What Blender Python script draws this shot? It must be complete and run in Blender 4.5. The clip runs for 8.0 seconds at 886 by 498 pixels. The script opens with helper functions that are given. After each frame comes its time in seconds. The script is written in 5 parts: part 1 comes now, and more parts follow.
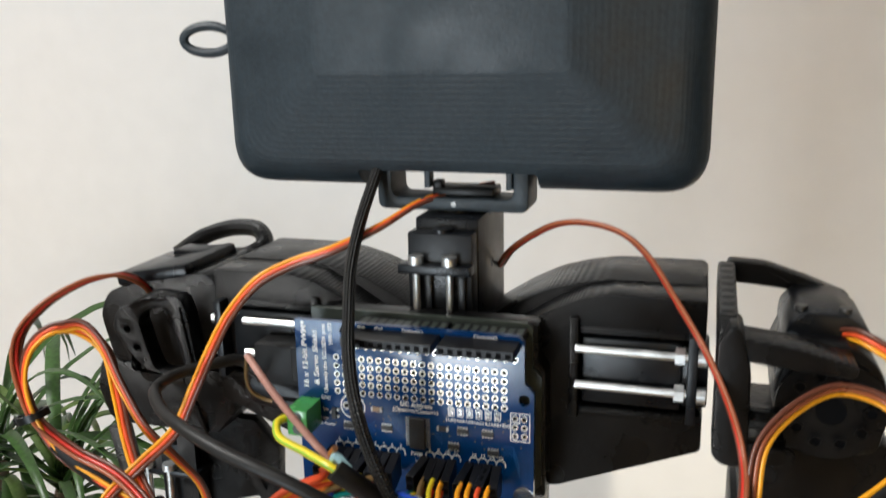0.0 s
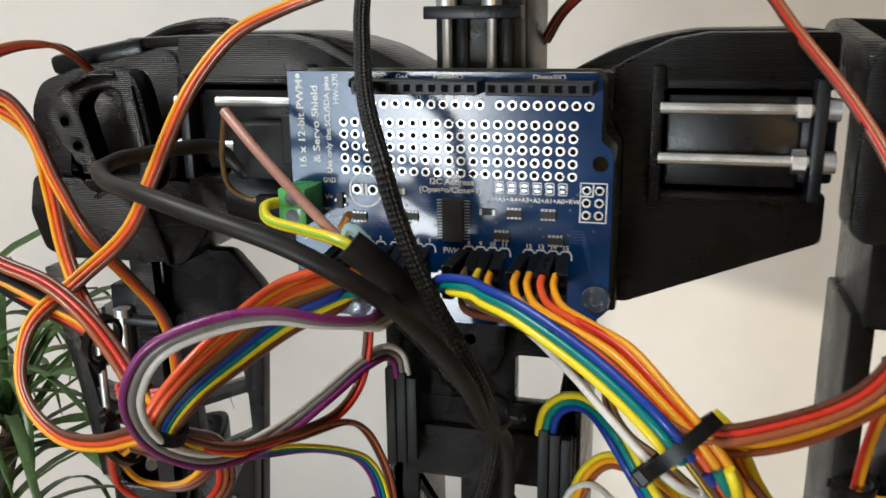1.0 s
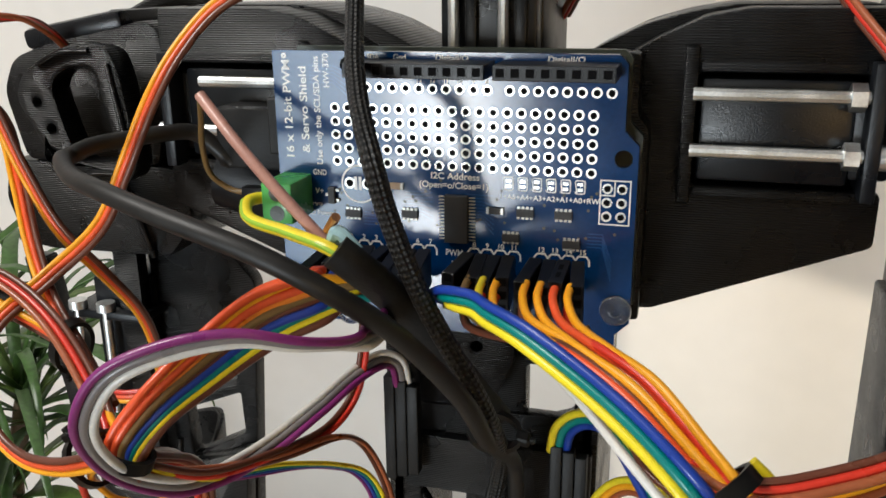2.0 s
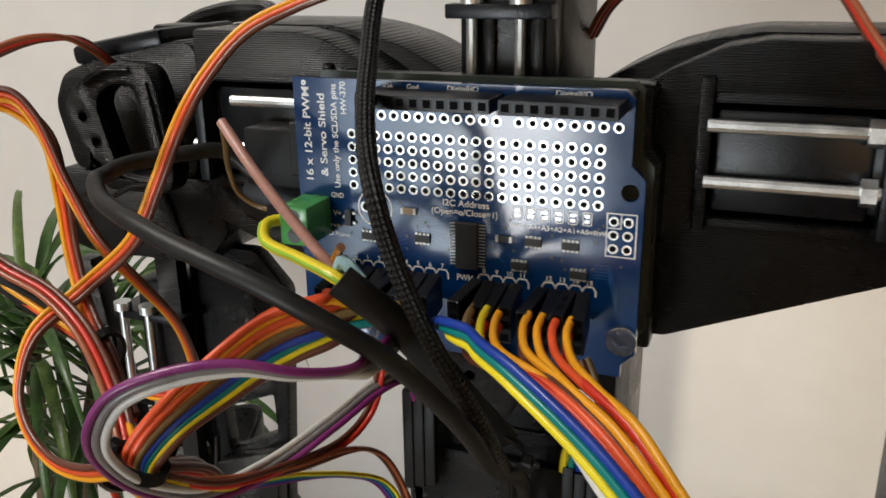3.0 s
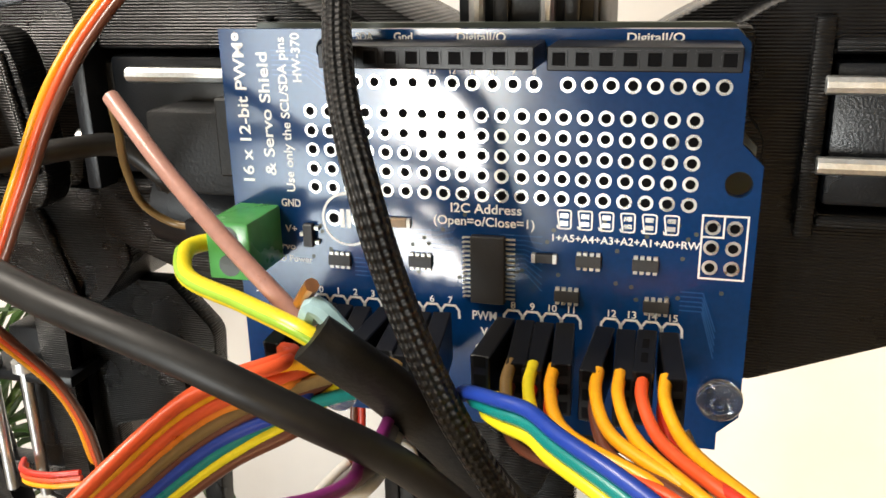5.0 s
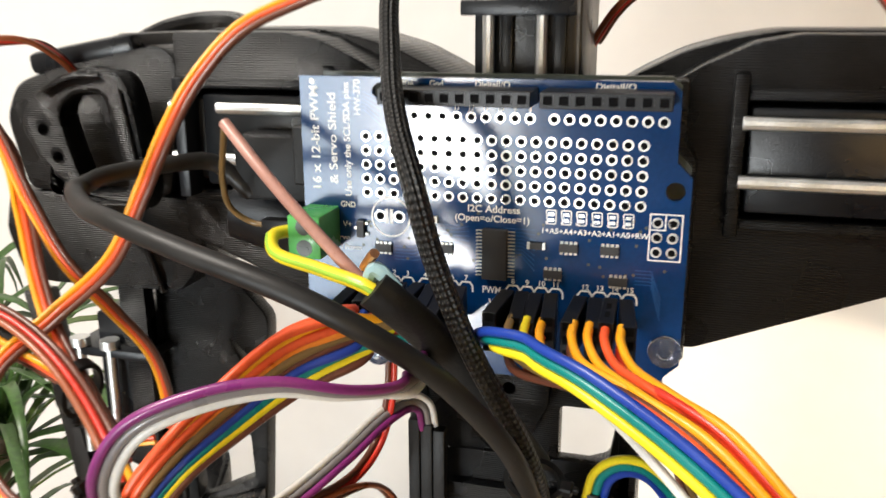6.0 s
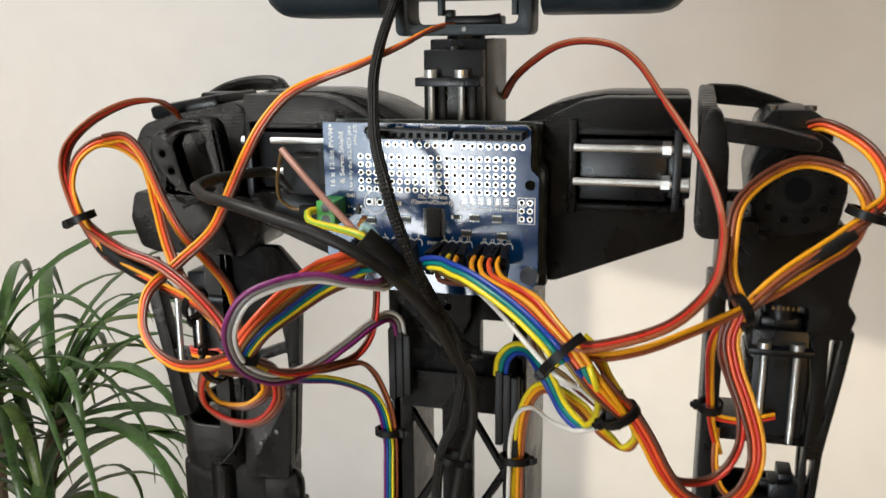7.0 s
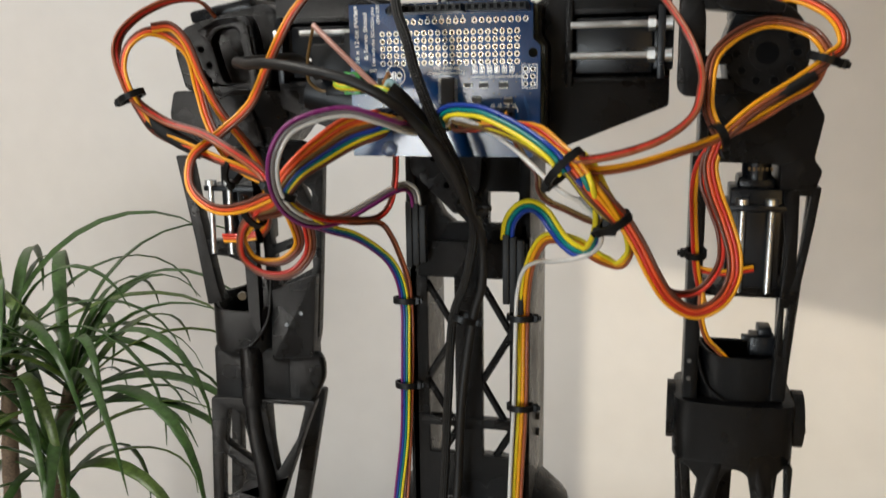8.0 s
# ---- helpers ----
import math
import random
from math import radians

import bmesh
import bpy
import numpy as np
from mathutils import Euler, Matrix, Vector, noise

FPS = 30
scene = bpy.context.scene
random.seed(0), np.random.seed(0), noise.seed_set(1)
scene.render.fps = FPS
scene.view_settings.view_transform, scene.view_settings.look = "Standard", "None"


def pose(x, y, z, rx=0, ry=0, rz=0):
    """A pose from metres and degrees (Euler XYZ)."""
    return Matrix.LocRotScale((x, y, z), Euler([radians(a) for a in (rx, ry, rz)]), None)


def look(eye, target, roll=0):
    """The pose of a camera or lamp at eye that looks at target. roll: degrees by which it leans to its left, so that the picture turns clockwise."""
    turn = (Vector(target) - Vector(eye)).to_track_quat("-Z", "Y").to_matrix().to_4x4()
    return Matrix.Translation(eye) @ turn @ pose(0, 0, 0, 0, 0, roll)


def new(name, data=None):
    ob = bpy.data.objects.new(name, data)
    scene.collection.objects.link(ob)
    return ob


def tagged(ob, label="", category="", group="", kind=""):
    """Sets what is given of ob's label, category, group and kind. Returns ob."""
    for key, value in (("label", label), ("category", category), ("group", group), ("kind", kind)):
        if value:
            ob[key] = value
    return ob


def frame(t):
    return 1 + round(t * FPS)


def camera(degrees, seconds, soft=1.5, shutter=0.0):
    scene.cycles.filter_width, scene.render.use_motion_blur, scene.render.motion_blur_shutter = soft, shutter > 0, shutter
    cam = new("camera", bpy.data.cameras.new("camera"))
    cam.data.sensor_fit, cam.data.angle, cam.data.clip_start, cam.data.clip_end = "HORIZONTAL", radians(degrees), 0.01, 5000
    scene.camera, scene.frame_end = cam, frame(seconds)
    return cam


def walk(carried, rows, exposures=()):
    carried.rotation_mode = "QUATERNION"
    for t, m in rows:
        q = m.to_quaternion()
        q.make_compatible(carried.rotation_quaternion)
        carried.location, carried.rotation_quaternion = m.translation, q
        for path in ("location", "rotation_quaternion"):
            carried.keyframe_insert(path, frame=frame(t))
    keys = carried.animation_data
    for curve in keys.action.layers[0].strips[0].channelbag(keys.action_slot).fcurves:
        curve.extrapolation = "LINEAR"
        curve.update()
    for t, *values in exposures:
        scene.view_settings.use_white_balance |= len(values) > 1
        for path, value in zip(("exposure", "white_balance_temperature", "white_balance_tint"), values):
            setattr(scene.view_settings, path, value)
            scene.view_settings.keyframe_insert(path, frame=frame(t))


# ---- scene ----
cam = camera(54.7, 8.0, soft=1.6, shutter=0.3)
PATH = [
    (0, (0.074, -0.207, 0.553), (-0.499, 1.648, 0.071), -1.2),
    (0.3, (0.066, -0.203, 0.524), (-0.478, 1.669, 0.076), -1.1),
    (0.5, (0.059, -0.197, 0.51), (-0.461, 1.677, 0.044), -0.9),
    (0.7, (0.056, -0.187, 0.5), (-0.466, 1.672, -0.021), -1.0),
    (1, (0.044, -0.17, 0.488), (-0.446, 1.695, -0.042), -0.7),
    (1.5, (0.036, -0.153, 0.489), (-0.439, 1.691, -0.124), -0.8),
    (1.7, (0.037, -0.149, 0.487), (-0.455, 1.694, -0.113), -0.8),
    (2.8, (0.058, -0.151, 0.499), (-0.612, 1.623, -0.134), -0.4),
    (3, (0.054, -0.146, 0.498), (-0.639, 1.617, -0.144), -0.8),
    (3.5, (0.034, -0.124, 0.494), (-0.63, 1.638, -0.179), -1.9),
    (4, (0.025, -0.107, 0.488), (-0.563, 1.685, -0.178), -2.3),
    (4.5, (0.019, -0.104, 0.481), (-0.465, 1.744, -0.11), -0.9),
    (4.7, (0.023, -0.102, 0.485), (-0.493, 1.719, -0.162), -1.4),
    (5.8, (0.026, -0.128, 0.482), (-0.46, 1.731, -0.075), -0.3),
    (6, (0.031, -0.143, 0.488), (-0.474, 1.715, -0.052), -0.2),
    (6.2, (0.041, -0.165, 0.495), (-0.501, 1.685, -0.039), -0.5),
    (6.5, (0.055, -0.205, 0.511), (-0.467, 1.649, -0.03), -0.6),
    (7, (0.073, -0.251, 0.503), (-0.438, 1.62, 0.017), -0.6),
    (7.5, (0.079, -0.286, 0.486), (-0.43, 1.6, 0.056), -0.5),
    (7.8, (0.08, -0.295, 0.465), (-0.442, 1.595, 0.071), -0.6),
    (8, (0.077, -0.297, 0.452), (-0.421, 1.599, 0.053), -0.9),
]
EXPO = [(0.0, 0.19, 6180, 8), (1.0, 0.03, 6310, 8), (1.5, 0.17, 6310, 8), (1.7, 0.17, 6320, 8), (3.0, -0.25, 6510, 10), (3.5, -0.28, 6560, 10), (4.0, 0.28, 6810, 10),
        (4.5, 0.73, 7080, 10), (5.8, 0.8, 6750, 10), (6.0, 0.74, 6690, 10), (6.5, 0.22, 6470, 9), (7.0, 0.13, 6490, 9), (7.5, 0.14, 6530, 9), (8.0, -0.14, 6480, 9)]
walk(cam, [(t, look(eye, target, roll)) for t, eye, target, roll in PATH], EXPO)

# ---- light ----
MM = 0.001
world = bpy.data.worlds.new("world")
scene.world = world
world.use_nodes = True
wn = world.node_tree.nodes
sky = wn.new("ShaderNodeTexSky")
sky.sky_type, sky.sun_disc = "NISHITA", False
sky.sun_elevation, sky.sun_rotation = radians(13.5), radians(163)
world.node_tree.links.new(sky.outputs[0], wn["Background"].inputs[0])
wn["Background"].inputs[1].default_value = 0.12


def area_lamp(name, eye, target, sx, sy, watts, colour):
    data = bpy.data.lights.new(name, "AREA")
    data.shape, data.size, data.size_y, data.energy, data.color = "RECTANGLE", sx, sy, watts, colour
    ob = new(name, data)
    ob.matrix_world = look(eye, target)
    return ob


# daylight that comes in through the tall glass door behind the camera: a bright pane
area_lamp("door_daylight", (-0.43, -1.51, 0.14), (-0.43, 0.0, 0.14), 0.21, 0.62, 5.5, (1.0, 0.98, 0.96))
# wide dim bluish lamp, added for the paler glare on the board
area_lamp("wide_daylight", (-0.56, -1.515, 0.13), (-0.56, 0.0, 0.13), 0.58, 0.64, 9.0, (0.74, 0.89, 1.0))
# added overhead fill with no known source; brightens walls and top faces
area_lamp("overhead_fill", (-0.9, -0.55, 1.60), (-0.9, -0.55, 0.0), 0.7, 0.7, 27.0, (1.0, 0.955, 0.90))
# low sun for the bright wall patch, let in by an added, unseen opening
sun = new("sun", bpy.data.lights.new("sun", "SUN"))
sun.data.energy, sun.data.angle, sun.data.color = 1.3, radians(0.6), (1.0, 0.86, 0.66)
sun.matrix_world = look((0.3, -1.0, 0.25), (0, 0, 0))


# ---- materials ----
def nodes_of(m):
    m.use_nodes = True
    return m.node_tree.nodes, m.node_tree.links, m.node_tree.nodes["Principled BSDF"]


def material(name, colour, rough=0.5, metal=0.0, vary=0.15, scale=60.0, bump=0.0, bump_scale=800.0, layers=0.0,
             coat=0.0, rough_vary=0.1, spec=0.5, along="Z"):
    """A surface with blotches of two sizes, uneven gloss, fine grain and, for printed plastic, layer lines."""
    m = bpy.data.materials.new(name)
    n, l, b = nodes_of(m)
    geo = n.new("ShaderNodeNewGeometry")
    big, fine = n.new("ShaderNodeTexNoise"), n.new("ShaderNodeTexNoise")
    big.inputs["Scale"].default_value, fine.inputs["Scale"].default_value = scale, scale * 9
    big.inputs["Detail"].default_value = 4
    for tex in (big, fine):
        l.new(geo.outputs["Position"], tex.inputs["Vector"])
    mean = n.new("ShaderNodeMath")
    mean.operation = "ADD"
    l.new(big.outputs["Fac"], mean.inputs[0]), l.new(fine.outputs["Fac"], mean.inputs[1])
    ramp = n.new("ShaderNodeMapRange")
    ramp.inputs["From Min"].default_value, ramp.inputs["From Max"].default_value = 0.7, 1.3
    ramp.inputs["To Min"].default_value, ramp.inputs["To Max"].default_value = 1 - vary, 1 + vary
    l.new(mean.outputs[0], ramp.inputs["Value"])
    mix = n.new("ShaderNodeVectorMath")
    mix.operation = "SCALE"
    mix.inputs[0].default_value = colour
    l.new(ramp.outputs[0], mix.inputs["Scale"])
    l.new(mix.outputs[0], b.inputs["Base Color"])
    rr = n.new("ShaderNodeMapRange")
    rr.inputs["From Min"].default_value, rr.inputs["From Max"].default_value = 0.3, 0.7
    rr.inputs["To Min"].default_value, rr.inputs["To Max"].default_value = max(rough - rough_vary, 0.02), min(rough + rough_vary, 1)
    l.new(big.outputs["Fac"], rr.inputs["Value"])
    l.new(rr.outputs[0], b.inputs["Roughness"])
    b.inputs["Metallic"].default_value, b.inputs["Coat Weight"].default_value = metal, coat
    b.inputs["Specular IOR Level"].default_value = spec
    b.inputs["Coat Roughness"].default_value = 0.08
    last = None
    if layers:
        wave = n.new("ShaderNodeTexWave")
        wave.bands_direction = along
        wave.inputs["Scale"].default_value, wave.inputs["Distortion"].default_value = 0.314 / 0.00048, 0.6
        l.new(geo.outputs["Position"], wave.inputs["Vector"])
        last = n.new("ShaderNodeBump")
        last.inputs["Strength"].default_value, last.inputs["Distance"].default_value = layers, 0.0002
        l.new(wave.outputs["Fac"], last.inputs["Height"])
    if bump:
        grain = n.new("ShaderNodeTexNoise")
        grain.inputs["Scale"].default_value = bump_scale
        l.new(geo.outputs["Position"], grain.inputs["Vector"])
        nb = n.new("ShaderNodeBump")
        nb.inputs["Strength"].default_value, nb.inputs["Distance"].default_value = bump, 0.0003
        l.new(grain.outputs["Fac"], nb.inputs["Height"])
        if last:
            l.new(last.outputs[0], nb.inputs["Normal"])
        last = nb
    if last:
        l.new(last.outputs[0], b.inputs["Normal"])
    return m


PLA = material("printed_black_plastic", (0.0035, 0.0035, 0.0038), 0.31, vary=0.5, layers=0.75, bump=0.5, bump_scale=500, spec=0.32, rough_vary=0.12)
PLA_HEAD = material("printed_blue_black_plastic", (0.017, 0.027, 0.035), 0.52, vary=0.25, layers=0.1, bump=0.25, spec=0.5, along="Y")
SERVO = material("servo_case_plastic", (0.006, 0.007, 0.009), 0.33, vary=0.2, bump=0.2, bump_scale=2500, spec=0.35)
RUBBER = material("black_cable_jacket", (0.013, 0.012, 0.011), 0.5, vary=0.25, bump=0.1, spec=0.4)
SHRINK = material("black_heat_shrink", (0.007, 0.007, 0.007), 0.55, vary=0.3, bump=0.3, bump_scale=1500, spec=0.35)
NYLON = material("black_nylon_tie", (0.006, 0.006, 0.006), 0.38, vary=0.2, spec=0.22)
STEEL = material("zinc_plated_steel", (0.74, 0.75, 0.74), 0.38, metal=1.0, vary=0.12, scale=200)
DULL = material("dull_screw_steel", (0.13, 0.127, 0.122), 0.4, metal=0.9, vary=0.2, scale=200)
BOARD = material("blue_solder_mask", (0.0015, 0.032, 0.125), 0.15, vary=0.12, scale=120, coat=0.2, rough_vary=0.03)
UNO = material("dark_board_edge", (0.05, 0.06, 0.05), 0.4)
SILK = material("white_silkscreen", (0.84, 0.86, 0.86), 0.5, vary=0.05, scale=300)
TIN = material("tinned_pad", (0.55, 0.54, 0.51), 0.3, metal=1.0, vary=0.1, scale=400)
SOLDER = material("dull_solder", (0.55, 0.54, 0.50), 0.35, metal=0.55, vary=0.12, scale=400)
# near-black, laid on surfaces as painted shade inside holes and sockets
HOLE_SHADE = material("painted_hole_shade", (0.004, 0.004, 0.0045), 0.8, spec=0.06)
CHIP = material("black_chip_epoxy", (0.016, 0.015, 0.015), 0.45, bump=0.2, bump_scale=4000)
CERAMIC = material("tan_ceramic", (0.30, 0.20, 0.11), 0.4)
HEADER = material("header_plastic", (0.007, 0.007, 0.008), 0.38, spec=0.3)
TERMINAL = material("green_terminal_plastic", (0.09, 0.40, 0.10), 0.3, vary=0.1, coat=0.2)
CLEAR = material("clear_nylon", (0.75, 0.8, 0.85), 0.12)
CLEAR.node_tree.nodes["Principled BSDF"].inputs["Transmission Weight"].default_value = 0.95
COPPER = material("copper_strands", (0.75, 0.36, 0.18), 0.35, metal=1.0)
WALL = material("warm_white_wall_paint", (0.76, 0.745, 0.725), 0.85, vary=0.025, scale=3.0, bump=0.25, bump_scale=260)
# unseen walls are made dark so the black plastic reflects less light
WALL_DARK = material("dark_unseen_wall", (0.20, 0.185, 0.17), 0.85, vary=0.05, scale=3.0, bump=0.25, bump_scale=260)
FLOOR = material("floor_wood", (0.22, 0.14, 0.08), 0.4, vary=0.3, scale=8.0)
TABLE = material("table_top_wood", (0.35, 0.27, 0.19), 0.4, vary=0.2, scale=12.0)
LEAF = material("dark_green_leaf", (0.045, 0.10, 0.022), 0.38, vary=0.45, scale=25.0)
LEAF_B = material("yellow_green_leaf", (0.10, 0.16, 0.035), 0.38, vary=0.4, scale=25.0)
BARK = material("ringed_bark", (0.17, 0.12, 0.08), 0.85, vary=0.4, scale=60.0, bump=0.8, bump_scale=180)
POT = material("white_ceramic_pot", (0.7, 0.69, 0.66), 0.3)
SOIL = material("potting_soil", (0.03, 0.02, 0.014), 0.95, bump=1.0, bump_scale=120)
WIRE = {
    "orange": (0.80, 0.22, 0.02), "amber": (0.88, 0.38, 0.012), "red": (0.62, 0.035, 0.018), "brown": (0.13, 0.040, 0.022),
    "yellow": (0.82, 0.66, 0.02), "green": (0.0, 0.22, 0.13), "blue": (0.012, 0.045, 0.30), "purple": (0.22, 0.025, 0.16),
    "grey": (0.22, 0.20, 0.20), "white": (0.74, 0.72, 0.68), "black": (0.015, 0.015, 0.015), "olive": (0.20, 0.12, 0.04),
    "scarlet": (0.78, 0.095, 0.025), "pink": (0.48, 0.25, 0.20), "lime": (0.30, 0.50, 0.04), "teal": (0.0, 0.19, 0.17),
    "rust": (0.33, 0.09, 0.035),
}
WIRE = {k: material(k + "_insulation", v, 0.36, vary=0.08, scale=150, coat=0.15) for k, v in WIRE.items()}


# ---- mesh helpers (all in millimetres) ----
def v(*p):
    return Vector(p) * MM


def thing(name, base, label, category, group="", kind=""):
    ob = new(name)
    ob.location = v(*base)
    ob.empty_display_size = 0.01
    ob["base"] = [c * MM for c in base]
    return tagged(ob, label, category, group, kind)


def smooth(mesh, angle=35):
    mesh.shade_smooth()
    mesh.set_sharp_from_angle(angle=radians(angle))


def part(name, bm, mats, parent=None, label="", angle=35):
    mesh = bpy.data.meshes.new(name)
    bmesh.ops.recalc_face_normals(bm, faces=bm.faces)
    bm.to_mesh(mesh)
    bm.free()
    for m in mats if isinstance(mats, (list, tuple)) else (mats,):
        mesh.materials.append(m)
    smooth(mesh, angle)
    ob = new(name, mesh)
    if parent:
        ob.parent = parent
        root = parent.parent or parent
        if parent.type == "EMPTY":
            ob.matrix_parent_inverse = Matrix.Translation(-parent.location)
        else:
            ob.matrix_parent_inverse = Matrix.Identity(4)
    return tagged(ob, label)


def shared(name, mesh, at, parent, m=None):
    """One more object on a mesh that is already there."""
    ob = new(name, mesh)
    ob.parent = parent
    if parent.type == "EMPTY":
        ob.matrix_parent_inverse = Matrix.Translation(-parent.location)
    ob.matrix_basis = Matrix.Translation(v(*at)) @ (m or Matrix.Identity(4))
    return ob


def bm_new():
    return bmesh.new()


def box(bm, x0, x1, y0, y1, z0, z1, bevel=0.0, seg=2, m=None, mat=0):
    made = bmesh.ops.create_cube(bm, size=1.0)["verts"]
    mid, size = v((x0 + x1) / 2, (y0 + y1) / 2, (z0 + z1) / 2), (abs(x1 - x0) * MM, abs(y1 - y0) * MM, abs(z1 - z0) * MM)
    bmesh.ops.transform(bm, matrix=Matrix.Translation(mid) @ Matrix.Diagonal((*size, 1)), verts=made)
    faces = list({f for w in made for f in w.link_faces})
    for f in faces:
        f.material_index = mat
    if bevel:
        edges = list({e for w in made for e in w.link_edges})
        out = bmesh.ops.bevel(bm, geom=edges, offset=bevel * MM, segments=seg, affect="EDGES", profile=0.5)
        made = list({w for f in out["faces"] for w in f.verts} | {w for w in made if w.is_valid})
    if m:
        bmesh.ops.transform(bm, matrix=m, verts=made)
    return bm


def rod(bm, a, b, r, n=14, r2=None, mat=0):
    """A solid round bar from a to b."""
    a, b = v(*a), v(*b)
    way = b - a
    turn = way.to_track_quat("Z", "Y").to_matrix().to_4x4()
    made = bmesh.ops.create_cone(bm, cap_ends=True, segments=n, radius1=r * MM, radius2=(r if r2 is None else r2) * MM, depth=way.length,
                                 matrix=Matrix.Translation((a + b) / 2) @ turn)["verts"]
    for f in {f for w in made for f in w.link_faces}:
        f.material_index = mat
    return bm


def thread(bm, a, b, r, pitch=0.5, n=10):
    """A threaded bar from a to b."""
    a, b = v(*a), v(*b)
    way = (b - a).normalized()
    side = way.orthogonal().normalized()
    out = way.cross(side)
    steps = int((b - a).length / (pitch * MM) * 2)
    rings = []
    for i in range(steps + 1):
        c, rr = a + (b - a) * i / steps, r * MM * (1.0 if i % 2 else 0.965)
        rings.append([bm.verts.new(c + (side * math.cos(2 * math.pi * k / n) + out * math.sin(2 * math.pi * k / n)) * rr) for k in range(n)])
    for p, q in zip(rings, rings[1:]):
        for k in range(n):
            bm.faces.new((p[k], p[(k + 1) % n], q[(k + 1) % n], q[k]))
    bm.faces.new(rings[0][::-1]), bm.faces.new(rings[-1])
    return bm


def plate(bm, outline, y0, y1, holes=(), bevel=0.0, axis="y", mat=0):
    """A flat piece with holes through it: outline and holes in x, z (axis y), y, z (axis x) or x, y (axis z)."""
    def place(p, d):
        return v(p[0], d, p[1]) if axis == "y" else v(d, p[0], p[1]) if axis == "x" else v(p[0], p[1], d)
    edges = []
    for loop in (outline, *holes):
        ring = [bm.verts.new(place(p, y0)) for p in loop]
        edges += [bm.edges.new((ring[i], ring[(i + 1) % len(ring)])) for i in range(len(ring))]
    made = bmesh.ops.triangle_fill(bm, use_beauty=True, use_dissolve=True, edges=edges)["geom"]
    faces = [g for g in made if isinstance(g, bmesh.types.BMFace)]
    out = bmesh.ops.extrude_face_region(bm, geom=faces)["geom"]
    shift = place((0, 0), y1) - place((0, 0), y0)
    bmesh.ops.translate(bm, vec=shift, verts=[g for g in out if isinstance(g, bmesh.types.BMVert)])
    allf = {f for g in out if isinstance(g, bmesh.types.BMVert) for f in g.link_faces} | set(faces)
    for f in allf:
        f.material_index = mat
    if bevel:
        sharp = [e for e in {e for f in allf for e in f.edges} if len(e.link_faces) == 2 and e.calc_face_angle(0) > 0.9]
        bmesh.ops.bevel(bm, geom=sharp, offset=bevel * MM, segments=2, affect="EDGES", profile=0.5)
    return bm


def rounded(points, r, n=4):
    """A polygon with its corners rounded by r."""
    out = []
    k = len(points)
    for i in range(k):
        p, a, b = (Vector(points[j % k]) for j in (i, i - 1, i + 1))
        da, db = (a - p), (b - p)
        cut = min(r, da.length * 0.45, db.length * 0.45)
        s, e = p + da.normalized() * cut, p + db.normalized() * cut
        for j in range(n + 1):
            t = j / n
            out.append(tuple((1 - t) ** 2 * s + 2 * t * (1 - t) * p + t * t * e))
    return out


def rrect(x0, x1, z0, z1, r=2.0, n=4):
    return rounded([(x0, z0), (x1, z0), (x1, z1), (x0, z1)], r, n)


def circle(cx, cz, r, n=20):
    return [(cx + r * math.cos(2 * math.pi * i / n), cz + r * math.sin(2 * math.pi * i / n)) for i in range(n)]


def spline(points, sub=7):
    """A smooth line through the points (centripetal)."""
    p = [Vector(q) for q in points]
    p = [2 * p[0] - p[1]] + p + [2 * p[-1] - p[-2]]
    out = []
    for i in range(1, len(p) - 2):
        p0, p1, p2, p3 = p[i - 1:i + 3]
        t0 = 0.0
        t1 = t0 + max((p1 - p0).length, 1e-6) ** 0.5
        t2 = t1 + max((p2 - p1).length, 1e-6) ** 0.5
        t3 = t2 + max((p3 - p2).length, 1e-6) ** 0.5
        for k in range(sub):
            t = t1 + (t2 - t1) * k / sub
            a1 = p0 * ((t1 - t) / (t1 - t0)) + p1 * ((t - t0) / (t1 - t0))
            a2 = p1 * ((t2 - t) / (t2 - t1)) + p2 * ((t - t1) / (t2 - t1))
            a3 = p2 * ((t3 - t) / (t3 - t2)) + p3 * ((t - t2) / (t3 - t2))
            b1 = a1 * ((t2 - t) / (t2 - t0)) + a2 * ((t - t0) / (t2 - t0))
            b2 = a2 * ((t3 - t) / (t3 - t1)) + a3 * ((t - t1) / (t3 - t1))
            out.append(b1 * ((t2 - t) / (t2 - t1)) + b2 * ((t - t1) / (t2 - t1)))
    return out + [p[-2]]


def frames_along(line, across=None):
    """Tangent, sideways and outward vectors along a line; sideways lies flat to the viewer's side of the robot's back."""
    rows = []
    prev = None
    for i, p in enumerate(line):
        tan = (line[min(i + 1, len(line) - 1)] - line[max(i - 1, 0)]).normalized()
        side = tan.cross(Vector((0.0, -1.0, 0.0))) if across is None else Vector(across) - tan * tan.dot(Vector(across))
        if side.length < 0.25 and prev:
            side = prev - tan * tan.dot(prev)
        side.normalize()
        if prev:
            if side.dot(prev) < 0:
                side = -side
            side = (side * 0.5 + prev * 0.5)
            side = (side - tan * tan.dot(side)).normalized()
        prev = side
        rows.append((p, tan, side, tan.cross(side)))
    return rows


